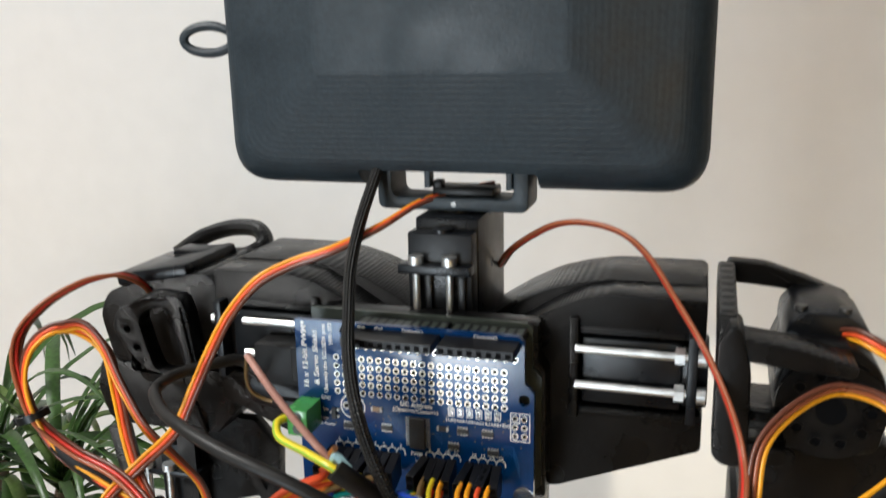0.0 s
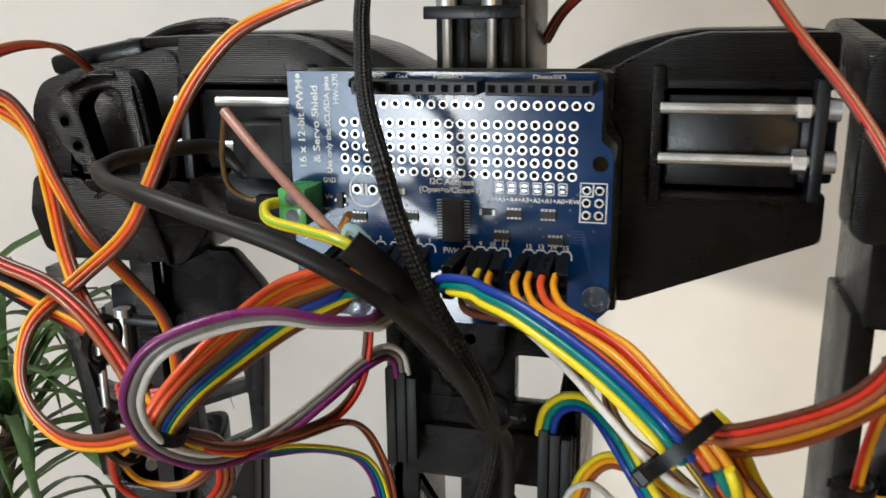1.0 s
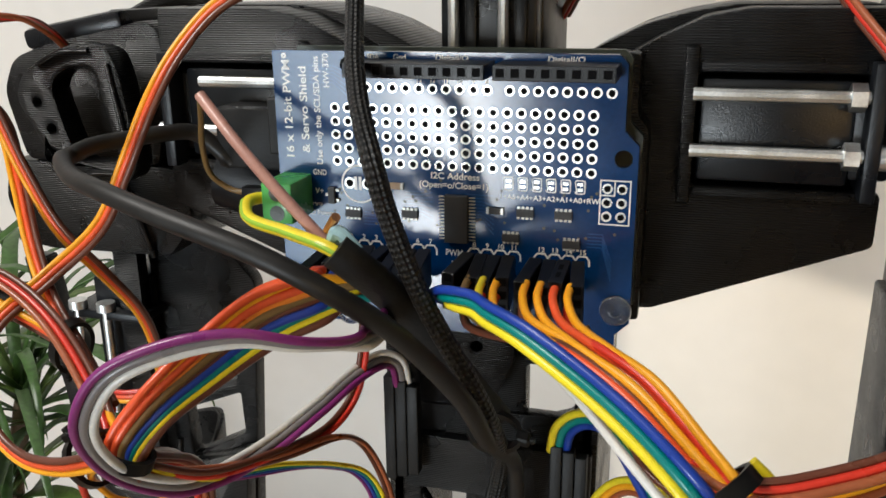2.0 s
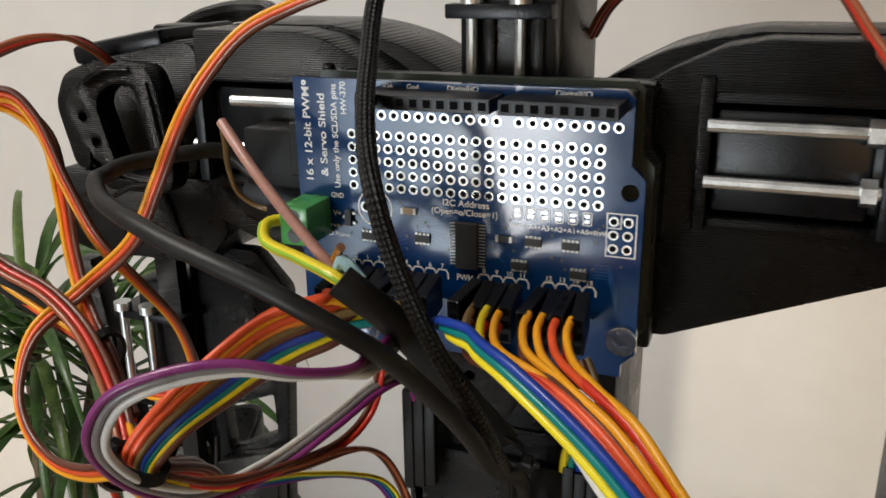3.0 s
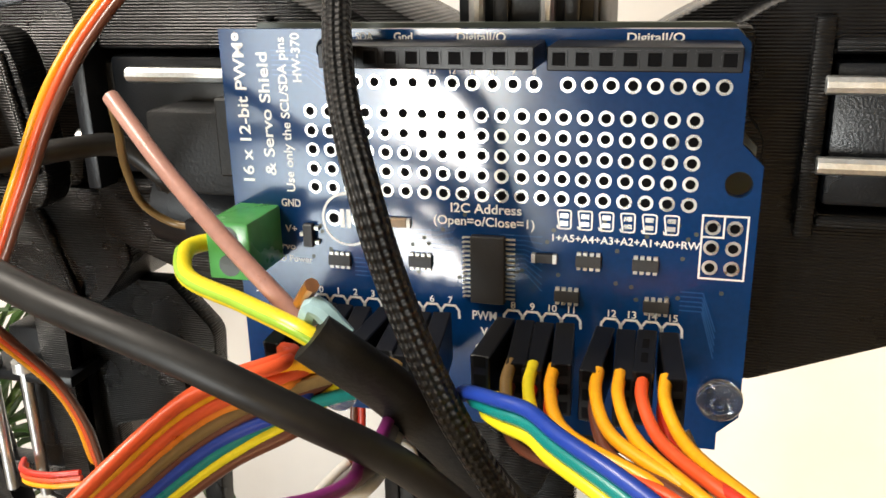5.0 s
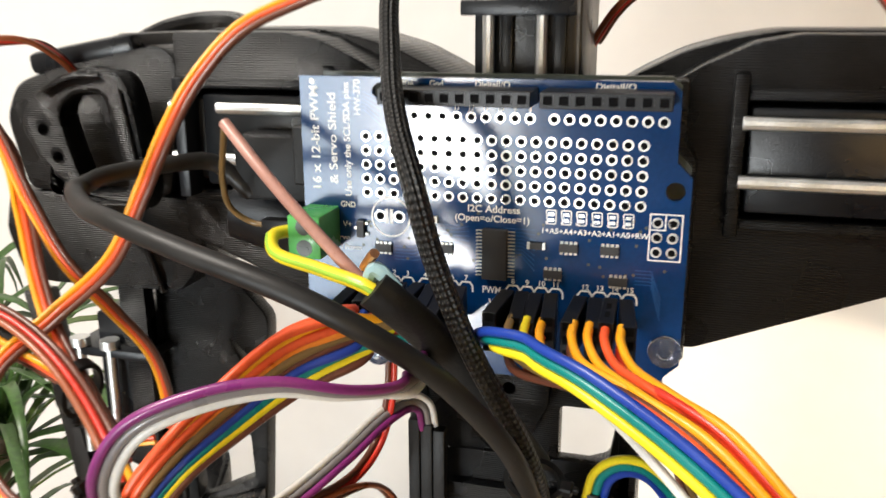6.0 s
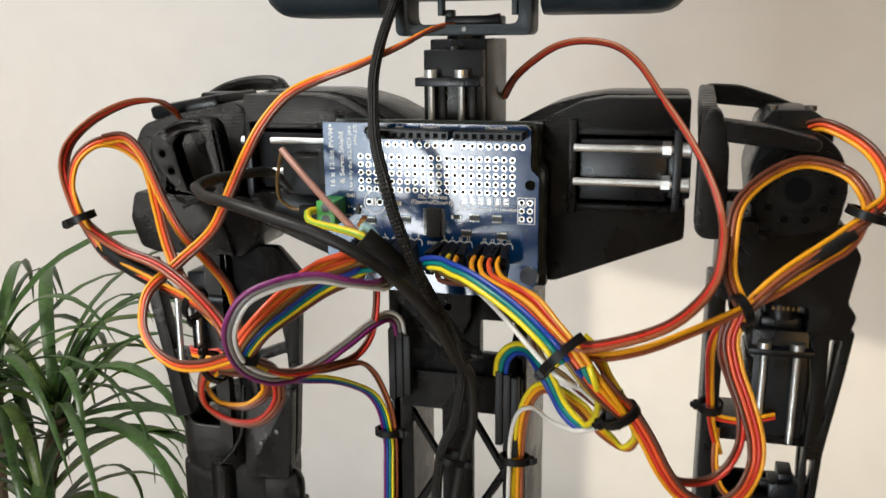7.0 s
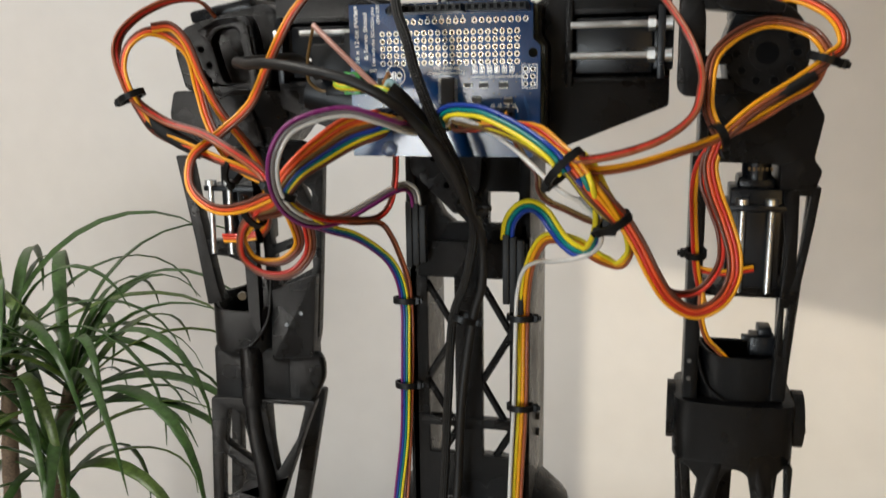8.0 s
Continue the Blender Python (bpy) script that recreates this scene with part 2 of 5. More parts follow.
def sweep(bm, rows, r, offset=(0.0, 0.0), n=8, flat=1.0, mat=0, uv=False):
    """A round strand along rows from frames_along, set off sideways and outwards."""
    rings = []
    for p, tan, side, out in rows:
        c = p + side * offset[0] + out * offset[1]
        rings.append([bm.verts.new((c + side * (r * math.cos(2 * math.pi * k / n)) + out * (r * flat * math.sin(2 * math.pi * k / n))) * MM) for k in range(n)])
    layer, run = (bm.loops.layers.uv.new("UVMap") if uv else None), 0.0
    for q, (a, b) in enumerate(zip(rings, rings[1:])):
        step = (rows[q + 1][0] - rows[q][0]).length
        for k in range(n):
            f = bm.faces.new((a[k], a[(k + 1) % n], b[(k + 1) % n], b[k]))
            f.material_index = mat
            if uv:
                for loop, at in zip(f.loops, ((k / n, run), ((k + 1) / n, run), ((k + 1) / n, run + step), (k / n, run + step))):
                    loop[layer].uv = at
        run += step
    bm.faces.new(rings[0][::-1]).material_index = mat
    bm.faces.new(rings[-1]).material_index = mat
    return bm


def ribbon(parent, points, colours, d=1.35, turn=0.0, sub=7, gap=0.97, name="wire"):
    """A flat cable: one strand for each colour, side by side."""
    rows = frames_along(spline(points, sub))
    k = len(colours)
    a0, a1 = turn if isinstance(turn, tuple) else (turn, turn)
    turned = []
    for q, (p, tan, side, out) in enumerate(rows):
        a = radians(a0 + (a1 - a0) * min(1.0, q / (len(rows) - 1) * 2.2))
        turned.append((p, tan, side * math.cos(a) + out * math.sin(a), out * math.cos(a) - side * math.sin(a)))
    for i, c in enumerate(colours):
        o = (i - (k - 1) / 2) * d * gap
        part(name, sweep(bm_new(), turned, d / 2, (o, 0.0)), WIRE[c], parent, c + " insulated wire", 60)


def tie(parent, at, way, rx, ry, tail=(4, -3, 3)):
    """A cable tie: strap round the strands, lock block and cut tail."""
    way = Vector(way).normalized()
    side = way.cross(Vector((0, -1, 0)))
    side = side.normalized() if side.length > 0.1 else Vector((1, 0, 0))
    out = way.cross(side)
    c = Vector(at)
    bm = bm_new()
    rings = []
    n = 20
    for k in range(n):
        a = 2 * math.pi * k / n
        e = side * (rx * math.cos(a)) + out * (ry * math.sin(a))
        nrm = (side * (math.cos(a) / rx) + out * (math.sin(a) / ry)).normalized()
        rings.append([bm.verts.new((c + e + nrm * u + way * w) * MM) for u, w in ((0, -1.2), (0.9, -1.2), (0.9, 1.2), (0, 1.2))])
    for k in range(n):
        a, b = rings[k], rings[(k + 1) % n]
        for j in range(4):
            bm.faces.new((a[j], a[(j + 1) % 4], b[(j + 1) % 4], b[j]))
    strap = part("cable_tie", bm, NYLON, parent, "black nylon cable tie")
    bm = bm_new()
    m = Matrix((side, out, way)).transposed().to_4x4()
    box(bm, -1.3, 1.3, -1.2, 1.2, -1.5, 1.5, 0.4, 1, Matrix.Translation((c + side * (rx + 1.0)) * MM) @ m)
    part("tie_lock", bm, NYLON, strap)
    bm = bm_new()
    box(bm, -0.4, 1.2, -0.5, 0.5, -1.0, 1.0, 0.2, 1, Matrix.Translation((c + side * (rx + 2.0)) * MM) @ m)
    part("tie_tail", bm, NYLON, strap)
    return strap


# ---- room ----
def slab(name, x0, x1, y0, y1, z0, z1, m, label, holes=None):
    bm = bm_new()
    if holes:
        plate(bm, [(x0, z0), (x1, z0), (x1, z1), (x0, z1)], y0, y1, holes)
    else:
        box(bm, x0, x1, y0, y1, z0, z1)
    return tagged(part(name, bm, m, None, label), kind="structure", category=name.split("_")[0])


slab("floor", -1600, 2000, -1600, 760, -780, -750, FLOOR, "brown wooden floor of the room")
slab("ceiling", -1600, 2000, -1600, 760, 1650, 1700, WALL, "plain white painted ceiling")
slab("wall_back", -1600, 2000, 700, 760, -750, 1650, WALL, "plain warm white painted wall behind the robot")
# the right-hand hole is made up: its slanted top cuts the sun patch
slab("wall_window", -1600, 2000, -1600, -1500, -750, 1650, WALL_DARK, "dark taupe unseen wall with a tall window and an added opening",
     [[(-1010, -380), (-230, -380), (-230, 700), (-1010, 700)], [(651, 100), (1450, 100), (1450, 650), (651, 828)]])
# unseen side walls, darkened to lower reflections on the robot
slab("wall_left", -1660, -1600, -1600, 760, -750, 1650, WALL_DARK, "plain unseen side wall, dark taupe to cut reflections")
slab("wall_right", 2000, 2060, -1600, 760, -750, 1650, WALL_DARK, "plain unseen side wall, dark taupe to cut reflections")
# the second opening is added only to shape sunlight on the back wall
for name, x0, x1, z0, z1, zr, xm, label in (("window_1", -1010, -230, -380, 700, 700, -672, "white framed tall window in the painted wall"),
                                        ("sun_opening", 651, 1450, 100, 828, 650, 1050, "unseen slant-topped opening added to shape the sun patch")):
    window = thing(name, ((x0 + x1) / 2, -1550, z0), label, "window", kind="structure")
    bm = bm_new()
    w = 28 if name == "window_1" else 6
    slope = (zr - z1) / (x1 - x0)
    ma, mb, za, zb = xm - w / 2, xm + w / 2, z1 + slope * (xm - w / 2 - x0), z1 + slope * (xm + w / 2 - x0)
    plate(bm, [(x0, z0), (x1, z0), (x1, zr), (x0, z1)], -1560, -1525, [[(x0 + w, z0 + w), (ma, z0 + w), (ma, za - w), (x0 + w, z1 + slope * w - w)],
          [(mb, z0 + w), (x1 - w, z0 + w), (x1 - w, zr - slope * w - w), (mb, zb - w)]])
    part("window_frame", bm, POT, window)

# table that carries the robot
table = thing("table", (80, 20, -750), "light brown wooden table under the robot", "table")
part("tabletop", box(bm_new(), -290, 450, -280, 300, -25, 0, 3), TABLE, table)
for x in (-260, 420):
    for y in (-250, 270):
        part("leg", box(bm_new(), x - 20, x + 20, y - 20, y + 20, -750, -25, 3), TABLE, table)

# ---- robot ----
CX = 2.5
robot = thing("robot_torso", (CX, 40, 0), "black 3D-printed humanoid robot torso seen from behind", "robot")


def mirror(points):
    return [(2 * CX - x, z) for x, z in points][::-1]


# wings of the chest, with the pockets of the shoulder servos
WING = rounded([(4, 424), (37, 424), (77, 440), (77, 484), (50, 484), (41, 482.5), (32, 480), (22, 475), (12, 468.5), (4, 464)], 2.5, 3)
FRONT = rounded([(4, 424), (37, 424), (77, 440), (77, 450.5), (43, 450.5), (43, 472), (77, 472), (77, 483.6), (52, 483.6), (44, 482.2), (35, 478), (23, 470.5), (12, 465), (4, 464)], 1.0, 2)
for flip in (False, True):
    f = mirror if flip else (lambda q: list(q))
    sx = (lambda x: 2 * CX - x) if flip else (lambda x: x)
    bm = bm_new()
    plate(bm, f(WING), 34, 63, bevel=0.6)
    plate(bm, f(FRONT), 20, 34.5, bevel=0.5)
    part("chest_wing", bm, PLA, robot, "printed chest wing with visible layer lines")
    bm = bm_new()
    a, b = sorted((sx(44), sx(71)))
    box(bm, a, b, 20, 33.5, 451.5, 471, 0.8)
    a, b = sorted((sx(71), sx(78)))
    box(bm, a, b, 21, 33.5, 452.5, 470, 0.8)
    servo = part("shoulder_servo", bm, SERVO, robot, "black servo motor with a smooth case")
    for p, q, y, z0, z1 in ((40.6, 43.2, 18.4, 447, 477), (43.4, 72, 19.2, 472.2, 474.2), (43.4, 72, 19.2, 448.4, 450.2)):
        a, b = sorted((sx(p), sx(q)))
        part("pocket_lip", box(bm_new(), a, b, y, 21, z0, z1, 0.6), PLA, robot)
    bm = bm_new()
    a, b = sorted((sx(72.6), sx(75.2)))
    box(bm, a, b, 15.5, 33, 449.5, 474.5, 0.4)
    part("servo_flange", bm, SERVO, servo)
    for z in (468.3, 457.7):
        bm = bm_new()
        thread(bm, (sx(42.5), 17.6, z), (sx(66 if flip else 74), 17.6, z), 1.25)
        if not flip:
            rod(bm, (sx(69.3), 17.6, z), (sx(71.9), 17.6, z), 2.6, 6)
        rod(bm, (sx(75.2), 17.6, z), (sx(76.8 if flip else 77.6), 17.6, z), 1.5 if flip else 2.4, 12)
        part("bolt", bm, STEEL, servo, "zinc plated threaded bolt with a hex nut")
# chest core behind the board
bm = bm_new()
plate(bm, rounded([(-33, 424), (35.2, 424), (35.2, 462), (33, 465), (33, 476), (-33, 476)], 1), 12.7, 20.5, bevel=0.5)
part("board_tray", bm, PLA, robot, "flat printed tray behind the circuit board")
bm = bm_new()
plate(bm, rounded([(-17, 425), (11, 425), (10, 411), (6, 402), (0, 400), (-6, 406), (-17, 416)], 1.5), 14, 22,
      [circle(-3, 421, 1.1, 10), circle(-8, 421, 1.1, 10), circle(2, 414, 1.3, 10), circle(-3, 411, 1.1, 10)], 0.4)
part("lower_bracket", bm, PLA, robot, "printed bracket with small screw holes")

# neck
bm = bm_new()
box(bm, -6.6, 12.6, 26.8, 60, 462, 501.5, 0.6)
box(bm, -7.2, 12.2, 21, 27.2, 462, 498.2, 0.5)
rod(bm, (2.5, 24, 498), (2.5, 24, 499.2), 3.0, 18)
neck = part("neck_servo", bm, SERVO, robot, "black servo motor standing upright as the neck")
part("servo_flange", box(bm_new(), -9.0, 12.6, 16.8, 22, 486.8, 489.6, 0.3), SERVO, neck)
rodbm = bm_new()
rod(rodbm, (2.5, 40, 501), (2.5, 40, 503), 6.5, 24)
part("servo_horn", rodbm, NYLON, neck)
for x in (-4, 6):
    bm = bm_new()
    thread(bm, (x, 18.8, 466), (x, 18.8, 491), 1.15)
    rod(bm, (x, 18.8, 489.6), (x, 18.8, 492), 2.3, 12)
    part("bolt", bm, STEEL, neck, "zinc plated bolt")
    part("rail", box(bm_new(), x + 2.2, x + 4.4, 19.5, 21.5, 464, 487, 0.3), SERVO, neck)

# head: a shell that steps out towards the back, and its bracket
bm = bm_new()
rings = []
SHELL = [(58, 3), (54, 0), (39, 0), (35.5, 0.8), (32.5, 2.6), (30.2, 5.2)]
SHELL = [(y, y, i) for y, i in SHELL] + [(28.8 - 0.275 * (i - 8.6), 28.8 - 0.55 * k - d, i) for k in range(14) for d, i in ((0.0, 8.6 + 2.0 * k), (0.22, 9.6 + 2.0 * k))] + [(21.0, 21.0, 37.0)]
for y, y_side, i in SHELL:
    z0 = 509 + i * 0.95
    edge = rrect(-70.5 + i, 75.5 - i, z0, 620 - i, max(13 - i * 0.28, 3), 7)
    notch = [(-25.5, z0), (-25, max(z0, 514.5)), (28.5, max(z0, 514.5)), (29, z0)]
    # the terraces show on the sides only and run out at the corners
    rings.append([bm.verts.new(v(x, y + (y_side - y) * max(0.0, min(1.0, 1.3 - (73 - i - abs(x - 2.5)) / 3.0)), z)) for x, z in edge[:8] + notch + edge[8:]])
for a, b in zip(rings, rings[1:]):
    for k in range(len(a)):
        bm.faces.new((a[k], a[(k + 1) % len(a)], b[(k + 1) % len(a)], b[k]))
bm.faces.new(rings[0][::-1]), bm.faces.new(rings[-1])
head = part("head_shell", bm, PLA_HEAD, robot, "blue-black printed head shell with a stepped back", 28)
bm = bm_new()
plate(bm, rounded([(-20.5, 518), (-20.5, 502.5), (26.0, 502.5), (26.0, 518), (21.5, 518), (21.5, 506.2), (-16.0, 506.2), (-16.0, 518)], 2.6, 4), 33, 47, bevel=0.5)
part("head_bracket", bm, PLA_HEAD, robot, "printed bracket between neck and head")
for x in (-5, 20):
    part("shell_tab", box(bm_new(), x - 0.9, x + 0.9, 34, 38, 509, 516, 0.2), PLA_HEAD, head)
bm = bm_new()
box(bm, -4, 15, 36, 46, 506, 509, 0.6)
box(bm, -4, -1, 36, 40, 508.5, 511, 0.4)
part("horn_mount", bm, NYLON, robot)
bm = bm_new()
rod(bm, (3.5, 33.1, 504.6), (3.5, 32.5, 504.6), 0.8, 14)
part("bolt", bm, DULL, robot)
bm = bm_new()
loop = frames_along([Vector((-79 + 9 * math.cos(a), 40, 553.5 + 4.2 * math.sin(a))) for a in [2 * math.pi * k / 28 for k in range(29)]], (0, 1, 0))
sweep(bm, loop, 1.5, n=8)
part("side_loop", bm, PLA_HEAD, head, "small black loop on the side of the head")

# spine: box truss
spine = part("spine_frame", plate(bm_new(), rounded([(-20, 396), (27, 396), (27, 250), (-20, 250)], 1), 20, 24,
             [[(-13, 374), (-2, 374), (-2, 300), (-13, 300)], [(9, 374), (20, 374), (20, 300), (9, 300)]], 0.4), PLA, robot, "printed spine with open truss panels")
bm = bm_new()
box(bm, 24, 28, 20, 62, 250, 425, 0.5)
box(bm, -21, -17, 20, 62, 250, 425, 0.5)
part("spine_side", bm, PLA, robot)
bm = bm_new()
plate(bm, rounded([(-20, 425), (27, 425), (27, 374), (-20, 374)], 1), 21, 27, [rounded([(11.5, 408), (27 - 3.2, 408), (22, 396), (11.5, 392)], 1.5),
      rounded([(-10, 406), (-6, 399), (0, 394), (3, 393), (3, 396), (-4, 403)], 1)], 0.4)
part("upper_spine", bm, PLA, robot)
part("crossbar", box(bm_new(), -16, 27, 17.5, 22, 375, 389, 0.5), PLA, robot, "flat printed crossbar")
for x0, x1 in ((-14, -1.5), (8.5, 20.5)):
    for k in range(4):
        z0, z1 = 372 - k * 20.5, 372 - (k + 1) * 20.5
        if k % 2:
            z0, z1 = z1, z0
        bm = bm_new()
        rod(bm, (x0, 22, z0), (x1, 22, z1), 1.5, 6)
        part("truss_strut", bm, PLA, spine)
part("truss_bar", box(bm_new(), -16, 22, 19.5, 24, 312, 316, 0.4), PLA, spine)
for z in (304, 311):
    bm = bm_new()
    rod(bm, (28, 40, z), (29.4, 40, z), 1.6, 12)
    part("bolt", bm, DULL, spine)
bm = bm_new()
rings = [[bm.verts.new(v(4 + r * math.cos(2 * math.pi * k / 28), 42 + r * 0.8 * math.sin(2 * math.pi * k / 28), z)) for k in range(28)]
         for z, r in ((200, 40), (262, 40), (274, 37), (281, 30), (285, 20), (286, 2))]
for a, b in zip(rings, rings[1:]):
    for k in range(28):
        bm.faces.new((a[k], a[(k + 1) % 28], b[(k + 1) % 28], b[k]))
bm.faces.new(rings[0][::-1]), bm.faces.new(rings[-1])
part("waist_dome", bm, PLA, robot, "rounded black printed waist")
bm = bm_new()
rod(bm, (4, 42, 4), (4, 42, 202), 22, 24)
rod(bm, (4, 42, 0), (4, 42, 8), 70, 40)
part("stand", bm, PLA, robot, "round black stand")


# arms
# right arm
bm = bm_new()
plate(bm, rounded([(88, 446), (88, 420), (116, 419), (116, 410), (128, 410), (130, 417), (127, 421), (129.5, 436), (124, 446)], 1.5), 24, 60, bevel=0.8)
arm = part("upper_arm", bm, PLA, robot, "black printed upper arm block")
# open bracket: an upright, a top plate with an opening between its near and far rail, a foot and a cross bar
bm = bm_new()
plate(bm, rounded([(79.5, 446), (82, 443.5), (88, 443.5), (88.4, 455), (88, 470), (85.5, 481), (82.5, 482), (79.5, 477)], 2.0, 4), 6, 20, bevel=1.2)
plate(bm, rounded([(7, 470), (6.5, 479), (14, 482), (54, 486), (62, 484), (62, 476), (30, 470)], 2.5, 4), 79.6, 84.5, bevel=1.0, axis="x")
bracket_r = part("shoulder_bracket", bm, PLA, robot, "open printed shoulder bracket")
part("near_rail", plate(bm_new(), rounded([(84, 478.5), (84, 472.5), (98, 470.8), (112, 469.5), (113, 473), (100, 476.5)], 1.6, 4), 7, 19.5, bevel=1.0), PLA, bracket_r)
part("far_rail", plate(bm_new(), rounded([(82, 486), (93, 485.5), (104, 482), (117, 477), (118, 470), (112, 472.5), (100, 478), (83, 479.5)], 2.0, 4), 55, 62, bevel=1.0), PLA, bracket_r)
part("foot_rail", plate(bm_new(), rounded([(84, 443.6), (98, 444), (98, 449), (88, 450)], 1.2, 3), 8, 18, bevel=0.8), PLA, bracket_r)
part("cross_bar", box(bm_new(), 87.5, 97, 12, 18, 454, 457, 0.8), PLA, bracket_r)
bm = bm_new()
plate(bm, rounded([(97, 444), (121, 444.5), (123, 458), (120.5, 468), (114, 474.5), (99, 474), (94.6, 462)], 4, 5), 19, 58, bevel=1.2)
joint = part("shoulder_joint", bm, PLA, robot, "rounded printed shoulder joint")
bm = bm_new()
plate(bm, rounded([(97, 470), (119, 470), (118, 476), (112, 480), (101, 480), (97.5, 476)], 1.5, 3), 27, 56, bevel=1.0)
part("shoulder_servo", bm, SERVO, joint, "dark grey servo housing on the joint")
for x in (101, 112):
    bm = bm_new()
    rod(bm, (x, 31, 479.5), (x, 31, 481), 1.7, 14)
    part("bolt", bm, DULL, joint)
bm = bm_new()
rod(bm, (108.5, 19.2, 457.5), (108.5, 16.8, 457.5), 13.6, 36)
rod(bm, (108.5, 17.0, 457.5), (108.5, 16.0, 457.5), 6.0, 24)
disc = part("horn_disc", bm, PLA, joint, "printed disc with a ring of small holes")
for k in range(10):
    a = 2 * math.pi * k / 10
    c, q = 108.5 + 9.6 * math.cos(a), 457.5 + 9.6 * math.sin(a)
    bm = bm_new()
    plate(bm, circle(c, q, 1.75, 14), 16.3, 16.9, [circle(c, q, 1.25, 12)])
    # dark disc paints the shade within the rim hole
    plate(bm, circle(c, q, 1.25, 12), 16.72, 16.78, mat=1)
    part("rim_hole", bm, [PLA, HOLE_SHADE], joint)
# flat dark disc on the hub, painted shade in place of a bore
bm = bm_new()
rod(bm, (108.5, 16.1, 457.5), (108.5, 15.9, 457.5), 3.8, 20)
part("hub_shade", bm, HOLE_SHADE, joint)
for z, x0, x1 in ((447.5, 100, 118), (468.5, 101, 115)):
    part("raised_edge", sweep(bm_new(), frames_along(spline([(x0, 18.8, z), ((x0 + x1) / 2, 18.4, z + 0.8), (x1, 18.8, z)], 5)), 0.8, n=8), PLA, joint, "", 60)
bm = bm_new()
rod(bm, (99, 22.2, 440.5), (99, 20.8, 440.5), 2.6, 20)
part("boss", bm, PLA, arm)
bm = bm_new()
box(bm, 100, 118, 28, 50, 373, 410, 0.8)
box(bm, 102.5, 115.5, 30, 48, 409, 414, 1.5)
rod(bm, (109, 34, 413), (109, 34, 419), 5.2, 24)
servo = part("arm_servo", bm, SERVO, robot, "black servo motor in the upper arm")
part("servo_flange", box(bm_new(), 99, 119, 24.5, 50, 402, 404.4, 0.4), SERVO, servo)
bm = bm_new()
for k in range(6):
    box(bm, 105.6 + 1.5 * k, 106.5 + 1.5 * k, 28.55, 28.9, 416.4, 417.6)
part("print_bars", bm, WIRE["olive"], servo, "small pale print on the servo")
for x in (104, 114):
    bm = bm_new()
    rod(bm, (x, 26.3, 372), (x + 0.2, 26.3, 405), 1.2, 16)
    rod(bm, (x, 26.3, 404.4), (x, 26.3, 406.4), 2.3, 12)
    part("bolt", bm, STEEL, servo, "zinc plated bolt")
bm = bm_new()
box(bm, 86, 91.5, 27, 58, 326, 422, 0.8)
plate(bm, rounded([(117.5, 411), (130.5, 411), (129, 398), (124.8, 369), (122.8, 330), (117.5, 330), (119, 372), (119.5, 392)], 0.8), 27, 32,
      [rounded([(123.4, 408), (127.4, 408), (125.6, 393), (123.9, 380)], 0.8), rounded([(120.2, 366), (122.0, 366), (121.0, 350)], 0.4)], 0.4)
plate(bm, rounded([(120, 411), (133, 411), (127, 330), (122, 330)], 0.8), 54, 58, [rounded([(124, 404), (130, 404), (126.5, 345), (124.4, 345)], 0.8)], 0.4)
box(bm, 90, 121, 30, 56, 369, 373.5, 0.6)
box(bm, 99, 101, 27, 50, 373, 400, 0.4)
frame_r = part("arm_frame", bm, PLA, robot, "slotted printed frame of the arm")
for z in (337, 344):
    bm = bm_new()
    rod(bm, (88, 27, z), (88, 26.3, z), 0.8, 12)
    part("bolt", bm, DULL, frame_r)


def cup(x0, x1, zt, zb, yc, depth, dip, rear, slope, label):
    """An open rounded cup; the rim dips by dip at the robot's back and stands at rear, sloped, on the far side."""
    cx, half, n = (x0 + x1) / 2, (x1 - x0) / 2, 36
    bm = bm_new()

    def ring(k, z, rim):
        out = []
        for i in range(n):
            a = 2 * math.pi * i / n
            c, s = math.cos(a), math.sin(a)
            x = math.copysign(abs(c) ** 0.6, c) * half * k
            dz = -dip * max(-s, 0) ** 1.5 + (rear + slope * x) * max(s, 0) ** 0.5
            out.append(bm.verts.new(v(cx + x, yc + math.copysign(abs(s) ** 0.75, s) * depth * k, z + rim * dz)))
        return out
    rings = [ring(0.88, zt - 13, 0), ring(0.88, zt - 0.3, 1), ring(0.94, zt + 0.3, 1), ring(0.99, zt, 1), ring(1.0, zt - 0.8, 1), ring(1.0, zb + 3, 0), ring(0.97, zb, 0)]
    for a, b in zip(rings, rings[1:]):
        for k in range(n):
            bm.faces.new((a[k], a[(k + 1) % n], b[(k + 1) % n], b[k]))
    bm.faces.new(rings[0]), bm.faces.new(rings[-1])
    return part("elbow_cup", bm, PLA, robot, label, 40)


def crease(parent, pts, r=0.7):
    """A raised rounded edge that runs over a printed piece."""
    part("raised_edge", sweep(bm_new(), frames_along(spline(pts, 6)), r, n=8), PLA, parent, "", 60)


cup_r = cup(90, 125, 350.5, 328, 44, 17, 5, -7, 0, "rounded printed cup above the elbow")
crease(cup_r, [(90.6, 30, 352), (91, 28.6, 346), (94, 27.4, 336), (98, 26.9, 331.5), (102, 26.8, 328.6)])
bm = bm_new()
rows = rounded([(83, 24), (83, 60), (127, 60), (127, 24), (112, 22), (98, 22)], 9, 6)
plate(bm, rows, 305, 329, bevel=0.7, axis="z")
fore = part("elbow_joint", bm, PLA, robot, "smooth printed elbow joint")
bm = bm_new()
rod(bm, (127, 40, 319), (131, 40, 319), 11, 32)
part("elbow_disc", bm, PLA, fore)
